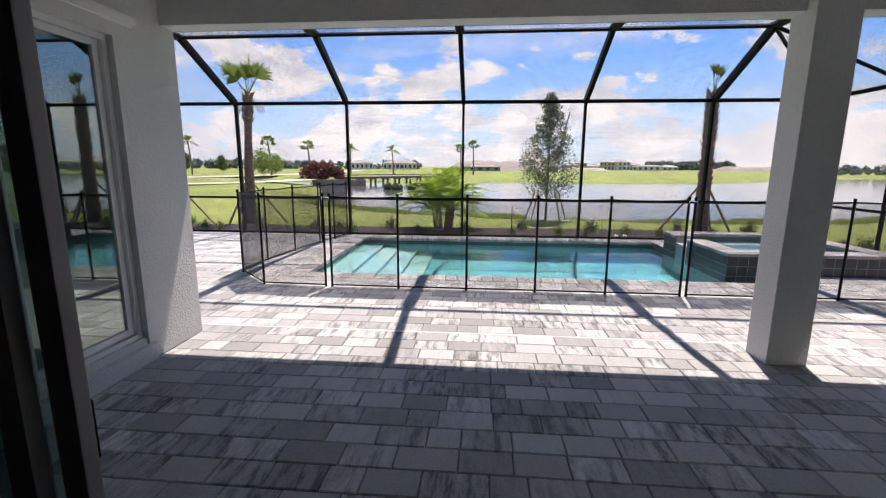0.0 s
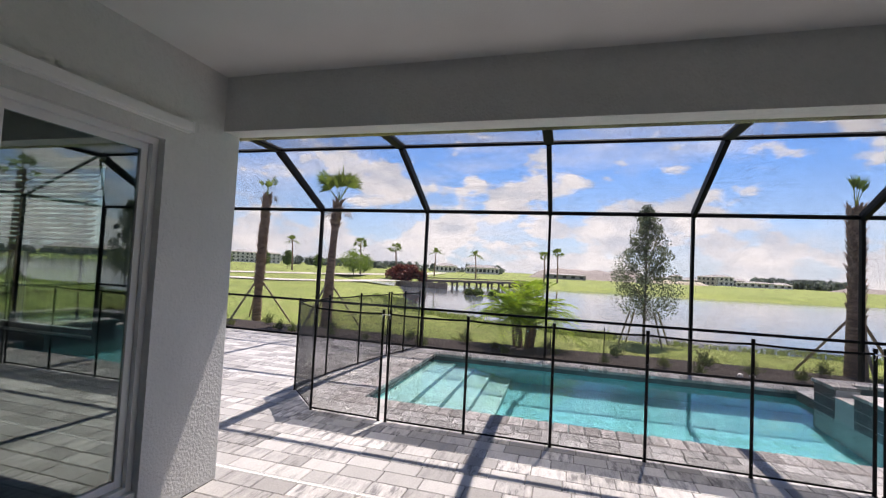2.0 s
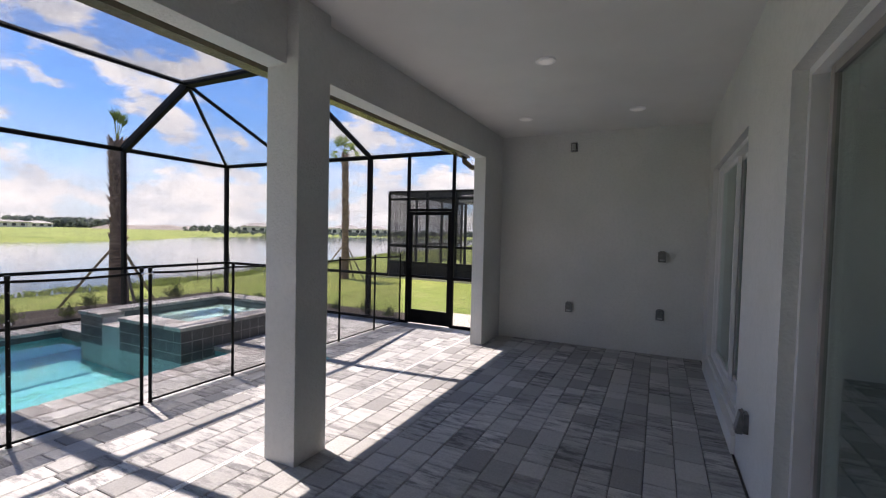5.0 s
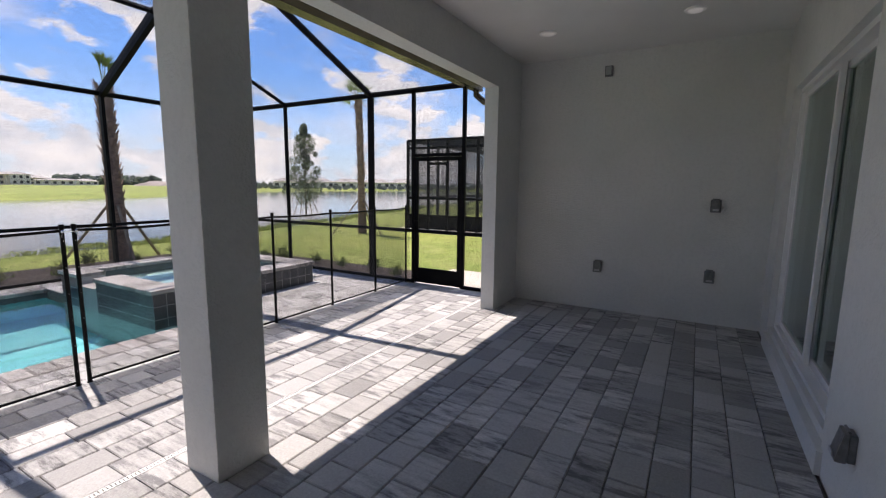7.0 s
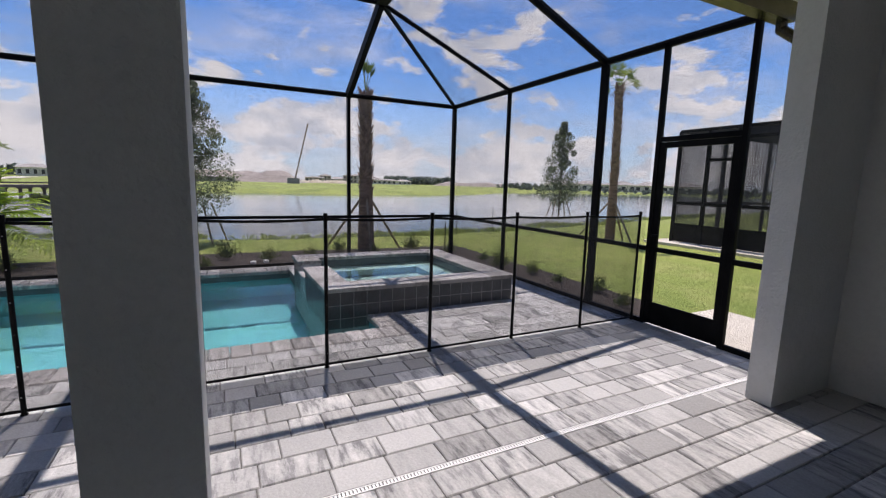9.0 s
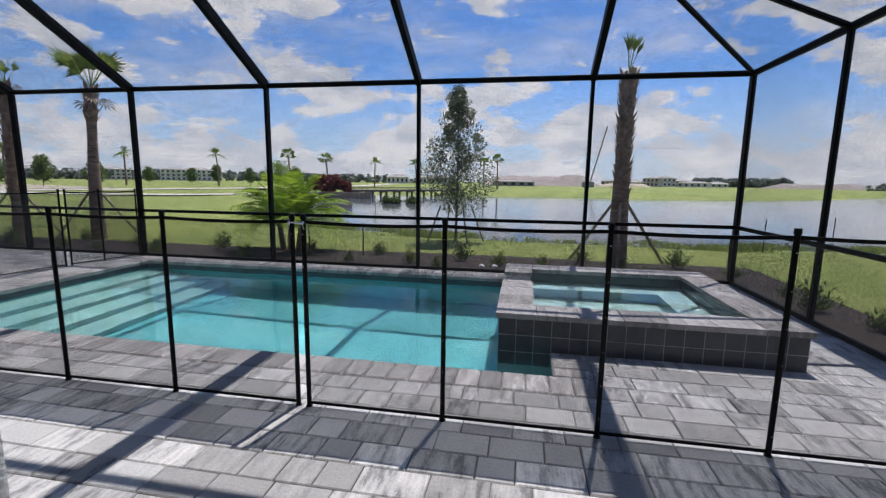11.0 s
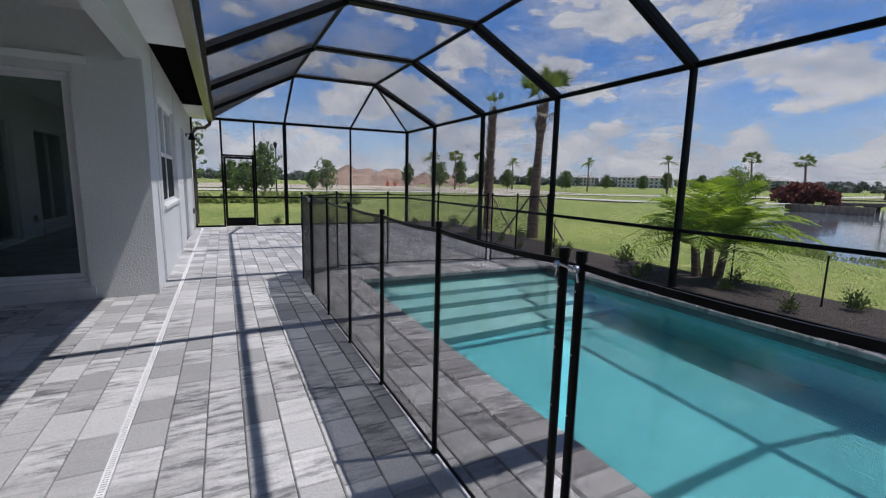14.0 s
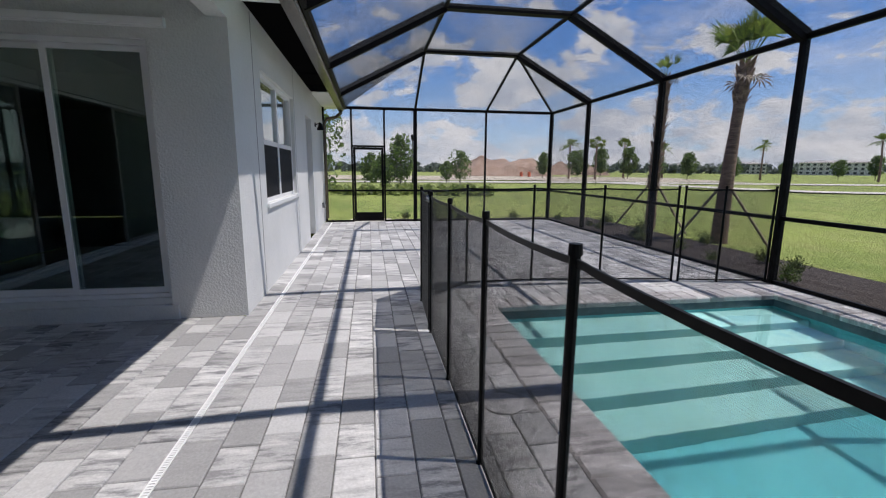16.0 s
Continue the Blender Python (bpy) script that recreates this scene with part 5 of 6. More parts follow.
            bm = nb()
            bar(bm, (1.1 * math.cos(a), 1.1 * math.sin(a), -0.1), (r1 * 1.2 * math.cos(a), r1 * 1.2 * math.sin(a), 1.2), 0.045, 0.045)
            part("brace", bm, M_STAKE, t, "slanted timber brace")
    return t


palm("palm_tree", "tall sabal palm with shaggy trunk and tied upright fronds", 5.91, 11.8, -0.12, 3.55, 0.205, 0.12, 0.68, 7, 3, 210, (0.0, 0.05), 1.42, spread_=0.2,
     group="sabal palms round the enclosure", blades=7, boots=0.66, fan=0.8, blade_w=0.022)
palm("palm_tree", "leaning sabal palm with a full green fan crown", -6.65, 12.5, -0.14, 3.72, 0.17, 0.108, 1.08, 15, 5, 60, (0.14, 0.05), 1.2, group="sabal palms round the enclosure",
     blades=19, spread_=0.42, blade_w=0.018, boots=0.2, boot=1.3, dead=4, fan=2.4)
palm("palm_tree", "shaggy young sabal palm with small sparse crown", -9.0, 12.4, -0.14, 3.85, 0.14, 0.10, 0.68, 6, 8, 240, (0.1, 0), 1.2, group="sabal palms round the enclosure",
     blades=9, spread_=0.55, boots=0.75, boot=1.15, dead=3, fan=1.3, blade_w=0.02)
palm("palm_tree", "slim sabal palm on the lawn with drooping green crown", 13.5, 11.65, -0.14, 4.55, 0.15, 0.095, 0.72, 18, 11, 170, (-0.1, 0), 0.8, group="sabal palms round the enclosure",
     blades=15, spread_=0.9, blade_w=0.015, dead=6, fan=2.0)

oak("oak_tree", "young oak with thin grey-green crown and slanted stakes", 2.34, 14.64, -0.14, 3.95, 2.3, 0.95, 21, 15000, M_OAKLEAF, 4, 0.034)
oak("oak_tree", "young narrow oak with thin grey-green crown on the lawn", 19.0, 20.3, -0.14, 4.9, 2.6, 0.8, 22, 11000, M_OAKLEAF, 4, 0.05)


def clump_palm(x, y, z):
    r = random.Random(4)
    t = thing("clumping_palm", "bushy bright green palm clump with arching feathery fronds", "palm", (x, y, z))
    bm = nb()
    for k in range(6):
        a = k * 1.05
        rod(bm, (0.16 * math.cos(a), 0.16 * math.sin(a), -0.1), (0.28 * math.cos(a), 0.28 * math.sin(a), 0.75), 0.075, 0.05, 8)
    part("trunk", bm, M_PALMBARK, t)
    vs, fs = [], []
    for k in range(84):
        a = k * 2.39996
        el = r.uniform(0.35, 1.5)
        L = r.uniform(1.15, 1.7)
        o_ = Vector((0.22 * math.cos(a), 0.22 * math.sin(a), r.uniform(0.45, 0.85)))
        d = Vector((math.cos(a) * math.cos(el), math.sin(a) * math.cos(el), math.sin(el)))
        prev = o_
        nseg = 18
        for s in range(1, nseg + 1):
            f = s / nseg
            p = o_ + d * L * f + Vector((0, 0, -0.65 * L * f * f * (1.1 - 0.4 * math.sin(el))))
            t_ = (p - prev).normalized()
            sd = t_.cross(Vector((0, 0, 1)))
            sd = sd.normalized() if sd.length > 0.05 else Vector((1, 0, 0))
            i = len(vs)
            vs += [prev - sd * 0.006, prev + sd * 0.006, p + sd * 0.005, p - sd * 0.005]
            fs.append((i, i + 1, i + 2, i + 3))
            ll = 0.30 * math.sin(math.pi * min(1, 0.15 + f * 0.85)) + 0.05
            for sg in (-1, 1):
                e = p + sd * sg * ll * 0.8 + t_ * ll * 0.55 + Vector((0, 0, -0.25 * ll * r.uniform(0.2, 1.2)))
                i = len(vs)
                m_ = p.lerp(e, 0.5) + Vector((0, 0, 0.01))
                vs += [p, m_ - t_ * 0.02, e, m_ + t_ * 0.02]
                fs.append((i, i + 1, i + 2, i + 3))
            prev = p
    tagged(raw_part("fronds", vs, fs, M_CLUMP, t), kind="stuff")


clump_palm(-0.80, 11.65, -0.1)


def shrub_mesh(seed, n, hgt, mat_):
    r = random.Random(seed)
    vs, fs = [], []
    for k in range(n):
        a, el = r.uniform(0, math.tau), r.uniform(0.3, 1.45)
        L = hgt * r.uniform(0.5, 1.05)
        p = Vector((math.cos(a) * math.cos(el) * L * 0.8, math.sin(a) * math.cos(el) * L * 0.8, math.sin(el) * L))
        d = p.normalized()
        for q in range(4):
            c = p * (0.35 + 0.2 * q)
            u = (d + Vector((r.uniform(-1, 1), r.uniform(-1, 1), r.uniform(-0.4, 0.6)))).normalized() * hgt * 0.16
            w = u.cross(Vector((r.uniform(-1, 1), r.uniform(-1, 1), r.uniform(-1, 1)))).normalized() * hgt * 0.035
            i = len(vs)
            vs += [c, c + u * 0.5 + w, c + u, c + u * 0.5 - w]
            fs.append((i, i + 1, i + 2, i + 3))
    return raw_mesh("leaves", vs, fs, mat_)


shrubs = [shrub_mesh(40 + i, 90, (0.34, 0.42, 0.30)[i], M_SHRUB) for i in range(3)]
rs = random.Random(31)
spots = [(X0 + 0.3 + i * 0.6 + rs.uniform(-0.25, 0.25), CAGE_Y + (0.45, 1.25, 0.8)[i % 3] + rs.uniform(-0.2, 0.25)) for i in range(30)]
spots += [(X1 + rs.uniform(0.35, 0.75), 5.9 + i * 0.72) for i in range(6)] + [(X0 - rs.uniform(0.35, 0.7), 5.9 + i * 0.8) for i in range(5)]
bmst = nb()
rod(bmst, (0, 0, -0.05), (0, 0, 0.12), 0.012, seg=6)
stem_me = mesh_of("stem", bmst, M_BARK)
for i, (x, y) in enumerate(spots):
    t = thing("shrub", "small leafy shrub planted in the mulch", "shrub", (x, y, -0.045), "shrubs along the enclosure")
    t.rotation_euler = (0, 0, rs.uniform(0, 6.2))
    s = rs.uniform(0.6, 1.0)
    t.scale = (s, s, s)
    for nm, me in (("stem", stem_me), ("leaves", shrubs[i % 3])):
        o_ = new(nm, me)
        o_.parent = t
for x, y in ((-4.1, 11.15), (1.0, 11.2), (7.55, 11.0), (-0.15, 11.2), (10.0, 15.0), (12.4, 16.5)):
    bm = nb()
    rod(bm, (x, y, -0.2), (x, y, 0.62), 0.012, seg=6)
    solid("garden_stake", bm, M_BLACK, "thin dark stake standing in the planting bed", "stake", group="thin garden stakes")

for x, y in ((3.43, 10.56), (3.65, 10.6)):
    bm = nb()
    bmesh.ops.create_icosphere(bm, subdivisions=2, radius=0.055, matrix=Matrix.Translation((x, y, -0.02)) @ Matrix.Diagonal((1.0, 0.85, 0.7, 1)))
    solid("white_stone", bm, M_WHITE, "small smooth white stone lying in the mulch", "stone", group="white stones")

# reeds along the near shore
r = np.random.RandomState(5)
vs, fs = [], []
cnt = 0
while cnt < 14000:
    x, y = r.uniform(-14, 45), r.uniform(16, 33)
    d = lake_distance(x, y)
    if not (-0.8 < d < 4.2):
        continue
    patch = noise.noise((x * 0.45, y * 0.45, 7)) + 0.5 * noise.noise((x * 1.3, y * 1.3, 2))
    if r.uniform() > 0.18 + 1.3 * patch - 0.12 * max(0.0, d - 1.0):
        continue
    cnt += 1
    z = ground_z(x, y)
    h_ = r.uniform(0.06, 0.2) + max(0.0, patch) * 0.35 * r.uniform()
    a = r.uniform(0, 6.28)
    w = Vector((math.cos(a), math.sin(a), 0)) * 0.017
    tip = Vector((x + r.uniform(-0.25, 0.25), y + r.uniform(-0.25, 0.25), z + h_))
    c = Vector((x, y, z - 0.05))
    i = len(vs)
    m_ = c.lerp(tip, 0.55) + Vector((0, 0, 0.06))
    vs += [c - w * 0.5, c + w * 0.5, m_ + w, tip, m_ - w]
    fs.append((i, i + 1, i + 2, i + 3, i + 4))
o_ = new("shore_reeds", raw_mesh("shore_reeds", vs, fs, M_REED))
tagged(o_, "bright green low reeds and weeds along the lake shore", "reeds", kind="stuff")

# grass blades on the nearer lawn
vs, fs = [], []
for k in range(42000):
    u_ = r.uniform()
    if u_ < 0.6:
        x, y = r.uniform(-12, 12), 11.65 + 9 * r.uniform() ** 1.5
    elif u_ < 0.8:
        x, y = X1 + 1.05 + 9 * r.uniform() ** 1.5, r.uniform(4, 14)
    else:
        x, y = X0 - 1.05 - 9 * r.uniform() ** 1.5, r.uniform(3, 14)
    z = ground_z(x, y) if y > 10.4 else -0.13
    a = r.uniform(0, 6.28)
    w = np.array((math.cos(a), math.sin(a), 0)) * 0.005
    c = np.array((x, y, z - 0.01))
    i = len(vs)
    tip = c + (r.uniform(-0.03, 0.03), r.uniform(-0.03, 0.03), r.uniform(0.02, 0.05))
    vs += [c - w, c + w, tip]
    fs.append((i, i + 1, i + 2))
o_ = new("grass", raw_mesh("grass", vs, fs, M_TURF))
tagged(o_, "short bright green turf blades", "grass", kind="stuff")


# ---- farther things, placed by bearing (degrees left of north) and distance ----
def far(az, dist, z=-0.14):
    a = radians(az)
    return (4.0 - math.sin(a) * dist, 3.0 + math.cos(a) * dist, z)


def small_tree(az, dist, h, w, seed, mat_=None, label="small round green tree on the far lawn", leaves=900):
    if az < 74:
        dist, h, w, leaves = dist * 1.5, h * 1.35, w * 1.35, 1500
    x, y, z = far(az, dist)
    k = 1.0 if az > 90 else 0.74
    oak("tree", label, x, y, z, h * (k + 0.04), w * k, h * 0.2, seed, int(leaves * 1.5), mat_ or M_TREELEAF, 0, 0.13 * max(1, h / 4), "trees on the far lawn", 1.6, pointed=False)


for i, (az, dist, h, w) in enumerate(((33.5, 75, 3.6, 2.6), (37, 80, 4.2, 2.6), (39.5, 82, 3.6, 2.8), (43.5, 85, 3.6, 3.0), (48, 62, 3.6, 3.2), (52, 60, 4.2, 3.0), (55, 60, 3.6, 3.0),
                                      (58, 58, 5.0, 3.2), (61, 62, 5.2, 3.0), (63.5, 55, 4.4, 3.6), (67.5, 52, 4.0, 2.2), (76.8, 48, 4.2, 3.4), (78.6, 52, 3.0, 2.0),
                                      (83.2, 34, 4.8, 2.8), (85.2, 36, 3.2, 2.4), (87, 38, 3.4, 2.2), (91.5, 24, 4.4, 3.0), (28.5, 58, 3.4, 3.2), (30.2, 52, 3.8, 4.6))):
    small_tree(az, dist, h, w, 100 + i, M_LIME if az < 31 else None)


def far_palm(az, dist, h, seed, label, feather=False):
    dist *= 1.15
    x, y, z = far(az, dist)
    palm("palm_tree", label, x, y, z, h, 0.2, 0.13, 1.45 if not feather else 2.0, 30 if not feather else 13, seed, 0, (random.Random(seed).uniform(-0.4, 0.4), 0), 0.55 if not feather else 0.75,
         stakes=False, group="palms on the far lawn", spread_=0.95, blades=9, blade_w=0.06, feather=feather)


for i, (az, dist, h, fe) in enumerate(((29, 75, 6.0, 0), (24.6, 72, 5.2, 0), (18.9, 95, 6.0, 1), (13.6, 90, 5.6, 1), (5.0, 84, 5.6, 0), (3.3, 86, 6.4, 0), (36.8, 90, 6.6, 1), (45.5, 92, 6.4, 1),
                                       (58.5, 85, 6.6, 0), (61.5, 70, 5.8, 0), (54.5, 90, 6.0, 1), (64.5, 75, 6.0, 1))):
    far_palm(az, dist, h, 200 + i, "slender far palm with a small crown" if fe else "cabbage palm with a round green crown", bool(fe))

# red bush on its retaining wall, island of reeds
bx, by, bz = far(24.3, 60, 0.2)
rb = thing("red_bush", "wide dense dark red and green bush beside the bridge", "bush", (bx, by, -0.1))
cs = [(rs.uniform(-2.1, 2.1), rs.uniform(-1.0, 1.0), rs.uniform(0.4, 1.6)) for _ in range(26)]
vs, fs = leaf_cloud(cs, [0.75] * 26, 4200, 0.24, 9)
tagged(raw_part("leaves", vs, fs, M_REDBUSH, rb), kind="stuff")
bm = nb()
for k in range(5):
    rod(bm, (-1.4 + k * 0.7, 0, -0.2), (-1.6 + k * 0.8, 0, 1.1), 0.06, 0.03, 6)
tagged(part("stems", bm, M_BARK, rb), kind="stuff")
wx, wy, _ = far(22.6, 57)
rw = thing("retaining_wall", "grey timber retaining wall at the water", "retaining wall", (wx, wy, 0), kind="structure")
for k in range(14):
    bm = nb()
    box(bm, -3.5 + k * 0.5, -0.1, -1.2, -3.02 + k * 0.5, 0.12, -0.06 + 0.02 * (k % 2), 0.01)
    part("board", bm, M_STAKE, rw)
br = thing("footbridge", "low dark timber footbridge on posts over the water", "bridge")
A, B = Vector(far(22.3, 61, 0)), Vector(far(8.0, 74, 0))
bm = nb()
bar(bm, (A.x, A.y, 0.05), (B.x, B.y, 0.05), 2.0, 0.28)
part("deck", bm, M_BARK, br)
bm = nb()
bar(bm, (A.x, A.y - 1.0, 0.42), (B.x, B.y - 1.0, 0.42), 0.12, 0.14)
part("kerb_rail", bm, M_BARK, br)
for k in range(9):
    p = A.lerp(B, (k + 0.5) / 9)
    bm = nb()
    for s in (-0.8, 0.8):
        rod(bm, (p.x + s * 0.2, p.y + s, -1.6), (p.x + s * 0.2, p.y + s, 0.0), 0.16, seg=7)
    bar(bm, (p.x - 0.3, p.y - 1.0, -0.14), (p.x + 0.3, p.y + 1.0, -0.14), 0.2, 0.2)
    part("post_pair", bm, M_BARK, br)
ix, iy, _ = far(15.8, 45)
cs = [(ix + rs.uniform(-1.6, 1.6), iy + rs.uniform(-0.7, 0.7), LAKE_Z + rs.uniform(0.0, 0.35)) for _ in range(14)]
vs, fs = leaf_cloud(cs, [0.4] * 14, 1500, 0.2, 12)
o_ = new("reed_island", raw_mesh("reed_island", vs, fs, M_SHRUB))
tagged(o_, "small island of brown-green reeds in the lake", "reeds", kind="stuff")


def heap(name, az0, az1, dist, h, material, label, seed, depth=30, base=-0.3):
    """A long uneven bank of earth."""
    n, m_ = 44, 8
    vs, fs = [], []
    for i in range(n + 1):
        f = i / n
        az = az0 + (az1 - az0) * f
        env = min(1, f * 6, (1 - f) * 6)
        for j in range(m_ + 1):
            gq = j / m_
            p = far(az, dist + depth * gq)
            hh = h * env * math.sin(math.pi * min(1, gq * 1.0)) ** 0.6 * (0.72 + 0.42 * noise.noise((f * 7 + seed, gq * 2, seed)))
            vs.append((p[0], p[1], base + max(0, hh)))
    for i in range(n):
        for j in range(m_):
            a = i * (m_ + 1) + j
            fs.append((a, a + m_ + 1, a + m_ + 2, a + 1))
    o_ = new(name, raw_mesh(name, vs, fs, material, False))
    return tagged(o_, label, "earth mound", kind="structure")


heap("dirt_mound", 80, 66.5, 110, 6.0, M_DIRT, "big red-brown mound of dug earth", 1)
heap("dirt_mound", 69, 60, 150, 5.0, M_DIRT, "red-brown mound of dug earth behind trees", 2)
heap("earth_bank", 5.5, -9.5, 230, 7.5, M_BERM, "long grey-brown bank of bare earth", 5, 60)
heap("earth_bank", -8, -15, 260, 2.4, M_BARE, "low tan bank of dug sand before the houses", 9, 20)
heap("earth_bank", -25, -36, 330, 4.0, M_BERM, "low grey bank of bare earth", 6, 60)


def woods(name, az0, az1, dist, h, n, seed, label, mat_=None):
    rr = np.random.RandomState(seed)
    cs = []
    for k in range(n):
        x, y, z = far(az0 + (az1 - az0) * rr.uniform(), dist * rr.uniform(0.95, 1.1))
        cs.append((x, y, z + h * rr.uniform(0.1, 0.75)))
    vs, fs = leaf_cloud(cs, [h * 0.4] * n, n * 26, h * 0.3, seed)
    o_ = new(name, raw_mesh(name, vs, fs, mat_ or M_FAR_HAZED))
    return tagged(o_, label, "woods", kind="stuff")


# tree lines and hedge in the haze-greyed leaf colour
woods("far_woods", -19, -27.5, 420, 7, 160, 1, "far line of pine woods, greyed by haze in its colour")
woods("far_woods", -33, -75, 260, 3.2, 260, 2, "low hedge and trees on the far shore, greyed by haze in their colour")
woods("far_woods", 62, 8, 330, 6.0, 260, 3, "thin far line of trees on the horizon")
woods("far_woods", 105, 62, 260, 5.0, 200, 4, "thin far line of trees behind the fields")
woods("hedge", -36, -62, 175, 1.6, 150, 6, "long clipped green hedge beyond the lake")
woods("meadow_shrubs", 93, 72, 30, 0.6, 150, 8, "yellow-green rough weeds and shrubs beyond the lawn", M_REED)


def block(az, dist, w, h, d, storeys, cols, label, wall, roof_h=1.2, turn=None):
    """A far building with storeys, windows and a low roof."""
    x, y, z = far(az, dist)
    b = thing("building", label, "building", (x, y, z), "far buildings")
    b.rotation_euler = (0, 0, radians(az if turn is None else turn))
    bm = nb()
    box(bm, -w / 2, 0, -0.3, w / 2, d, h)
    part("wall", bm, wall, b)
    bm = nb()
    e = 0.7
    v = [bm.verts.new(p) for p in ((-w / 2 - e, -e, h), (w / 2 + e, -e, h), (w / 2 + e, d + e, h), (-w / 2 - e, d + e, h),
                                   (-w / 2 + d * 0.5, d / 2, h + roof_h), (w / 2 - d * 0.5, d / 2, h + roof_h))]
    for f_ in ((0, 1, 5, 4), (1, 2, 5), (2, 3, 4, 5), (3, 0, 4), (3, 2, 1, 0)):
        bm.faces.new([v[i] for i in f_])
    part("roof", bm, M_TILEROOF, b)
    sh = h / storeys
    bm0 = nb()
    box(bm0, -0.5, -0.06, 0, 0.5, 0.02, 1)
    pane = mesh_of("window", bm0, M_PANE)
    for s in range(storeys):
        for c in range(cols):
            o_ = new("window", pane)
            o_.parent = b
            o_.location = (-w / 2 + w * (c + 0.5) / cols, 0, s * sh + sh * 0.25)
            o_.scale = (w / cols * 0.45, 1, sh * 0.52)


for az, dist, w, h, st, co in ((39.5, 300, 31, 6.2, 3, 12), (46.8, 320, 20, 6.0, 3, 8), (27.2, 330, 14, 6.0, 3, 6), (52.5, 330, 18, 5.6, 3, 7)):
    block(az, dist, w, h, 14, st, co, "three-storey grey apartment building with dark windows", M_WALLFAR)
for i, (az, w, h, st, co, pale) in enumerate(((-10.2, 12, 4.2, 1, 4, 0), (-11.6, 9, 6.4, 2, 3, 0), (-13.3, 15, 3.6, 1, 5, 1), (-14.6, 10, 6.8, 2, 4, 0),
                                               (-15.9, 17, 7.4, 2, 6, 1), (-17.6, 13, 5.2, 2, 4, 0), (-18.9, 18, 3.4, 1, 5, 1), (-21.2, 14, 3.0, 1, 4, 1))):
    block(az, 330 + 31 * ((i * 7) % 3), w, h * 0.82, 9 + i % 3, st, co, "pale house under construction with a grey roof" if pale else "tan block house under construction, dark openings",
          M_WALLFAR if pale else M_WALLTAN, 1.0 + 0.5 * (i % 3), az + 14 * (i % 3 - 1))
block(1.3, 200, 18, 2.0, 10, 1, 5, "long low grey shed", M_WALLGREY, 0.5)
for i, az in enumerate((-41, -44.5, -48, -51.5, -55)):
    block(az, 240, 16, 3.2, 10, 1, 4, "low pale house with tiled roof beyond the lake", M_WALLFAR, 2.0)
for i, az in enumerate((10.5, 12.0, 16.0)):
    block(az, 290, 14, 4.0, 8, 1, 5, "low white house on the horizon", M_WALLFAR, 1.8)
cx, cy, cz = far(-7.8, 190)
cr = thing("crane", "thin slanted construction crane boom far away", "crane", (cx, cy, cz))
bm = nb()
bar(bm, (0, 0, 0), (5.8, 0, 24), 0.45, 0.45, 0)
part("boom", bm, M_STAKE, cr)
bm = nb()
box(bm, -2.5, -1.2, 0, 2.0, 1.2, 2.2, 0.1)
part("cab", bm, M_WALLGREY, cr)
cx, cy, cz = far(70.2, 105)
for k, dx in enumerate((0, 1.6)):
    t = thing("traffic_barrel", "orange and white striped barrier barrel at the road", "barrel", (cx + dx * 0.4, cy + dx, cz), "barrels at the road")
    bm = nb()
    rod(bm, (0, 0, 0), (0, 0, 1.15), 0.36, 0.3, 14)
    part("body", bm, M_CLAY, t)
    for z in (0.35, 0.75):
        bm = nb()
        rod(bm, (0, 0, z), (0, 0, z + 0.16), 0.352 - z * 0.045, 0.345 - z * 0.045, 14)
        part("band", bm, M_WHITE, t)
lx, ly, lz = far(82.7, 52)
lp = thing("street_lamp", "tall black lamp post beside the road", "street lamp", (lx, ly, lz))
bm = nb()
rod(bm, (0, 0, 0), (0, 0, 4.6), 0.07, 0.045, 8)
part("pole", bm, M_BLACK, lp)
bm = nb()
rod(bm, (0, 0, 4.6), (0, 0, 5.1), 0.1, 0.2, 10)
rod(bm, (0, 0, 5.1), (0, 0, 5.3), 0.24, 0.05, 10)
part("lantern", bm, M_BLACK, lp)


# ---- neighbour's house and enclosure ----
nh = thing("neighbour_house", "neighbouring grey stucco house with tiled hip roof", "house", (1.0, 0.6, 0), kind="structure")
bm = nb()
box(bm, 16.6, -10, -0.2, 30, 7.2, 3.0)
part("wall", bm, M_STUCCO, nh)
bm = nb()
v = [bm.verts.new(p) for p in ((15.6, -10.6, 3.05), (30.6, -10.6, 3.05), (30.6, 7.8, 3.05), (15.6, 7.8, 3.05), (23.1, -3.4, 5.6), (23.1, 0.3, 5.6))]
for f_ in ((0, 1, 4), (1, 2, 5, 4), (2, 3, 5), (3, 0, 4, 5), (3, 2, 1, 0)):
    bm.faces.new([v[i] for i in f_])
rf = part("roof", bm, M_TILEROOF, nh)
vs, fs = [], []
for i in range(14):            # tile courses on the hip that faces the porch
    f = i / 14
    y0, y1, xx, zz = -10.6 + 7.2 * f, 7.8 - 7.5 * f, 15.6 + 7.5 * f, 3.05 + 2.55 * f
    j = len(vs)
    vs += [(xx - 0.05, y0, zz + 0.01), (xx - 0.05, y1, zz + 0.01), (xx - 0.05, y1, zz + 0.07), (xx - 0.05, y0, zz + 0.07), (xx + 0.6, y0, zz + 0.22), (xx + 0.6, y1, zz + 0.22)]
    fs += [(j, j + 1, j + 2, j + 3), (j + 3, j + 2, j + 5, j + 4)]
raw_part("tile_courses", vs, fs, M_TILEROOF, rf)
bm = nb()
box(bm, 15.55, -10.65, 2.88, 15.65, 7.85, 3.06)
box(bm, 15.65, 7.75, 2.88, 30.6, 7.85, 3.06)
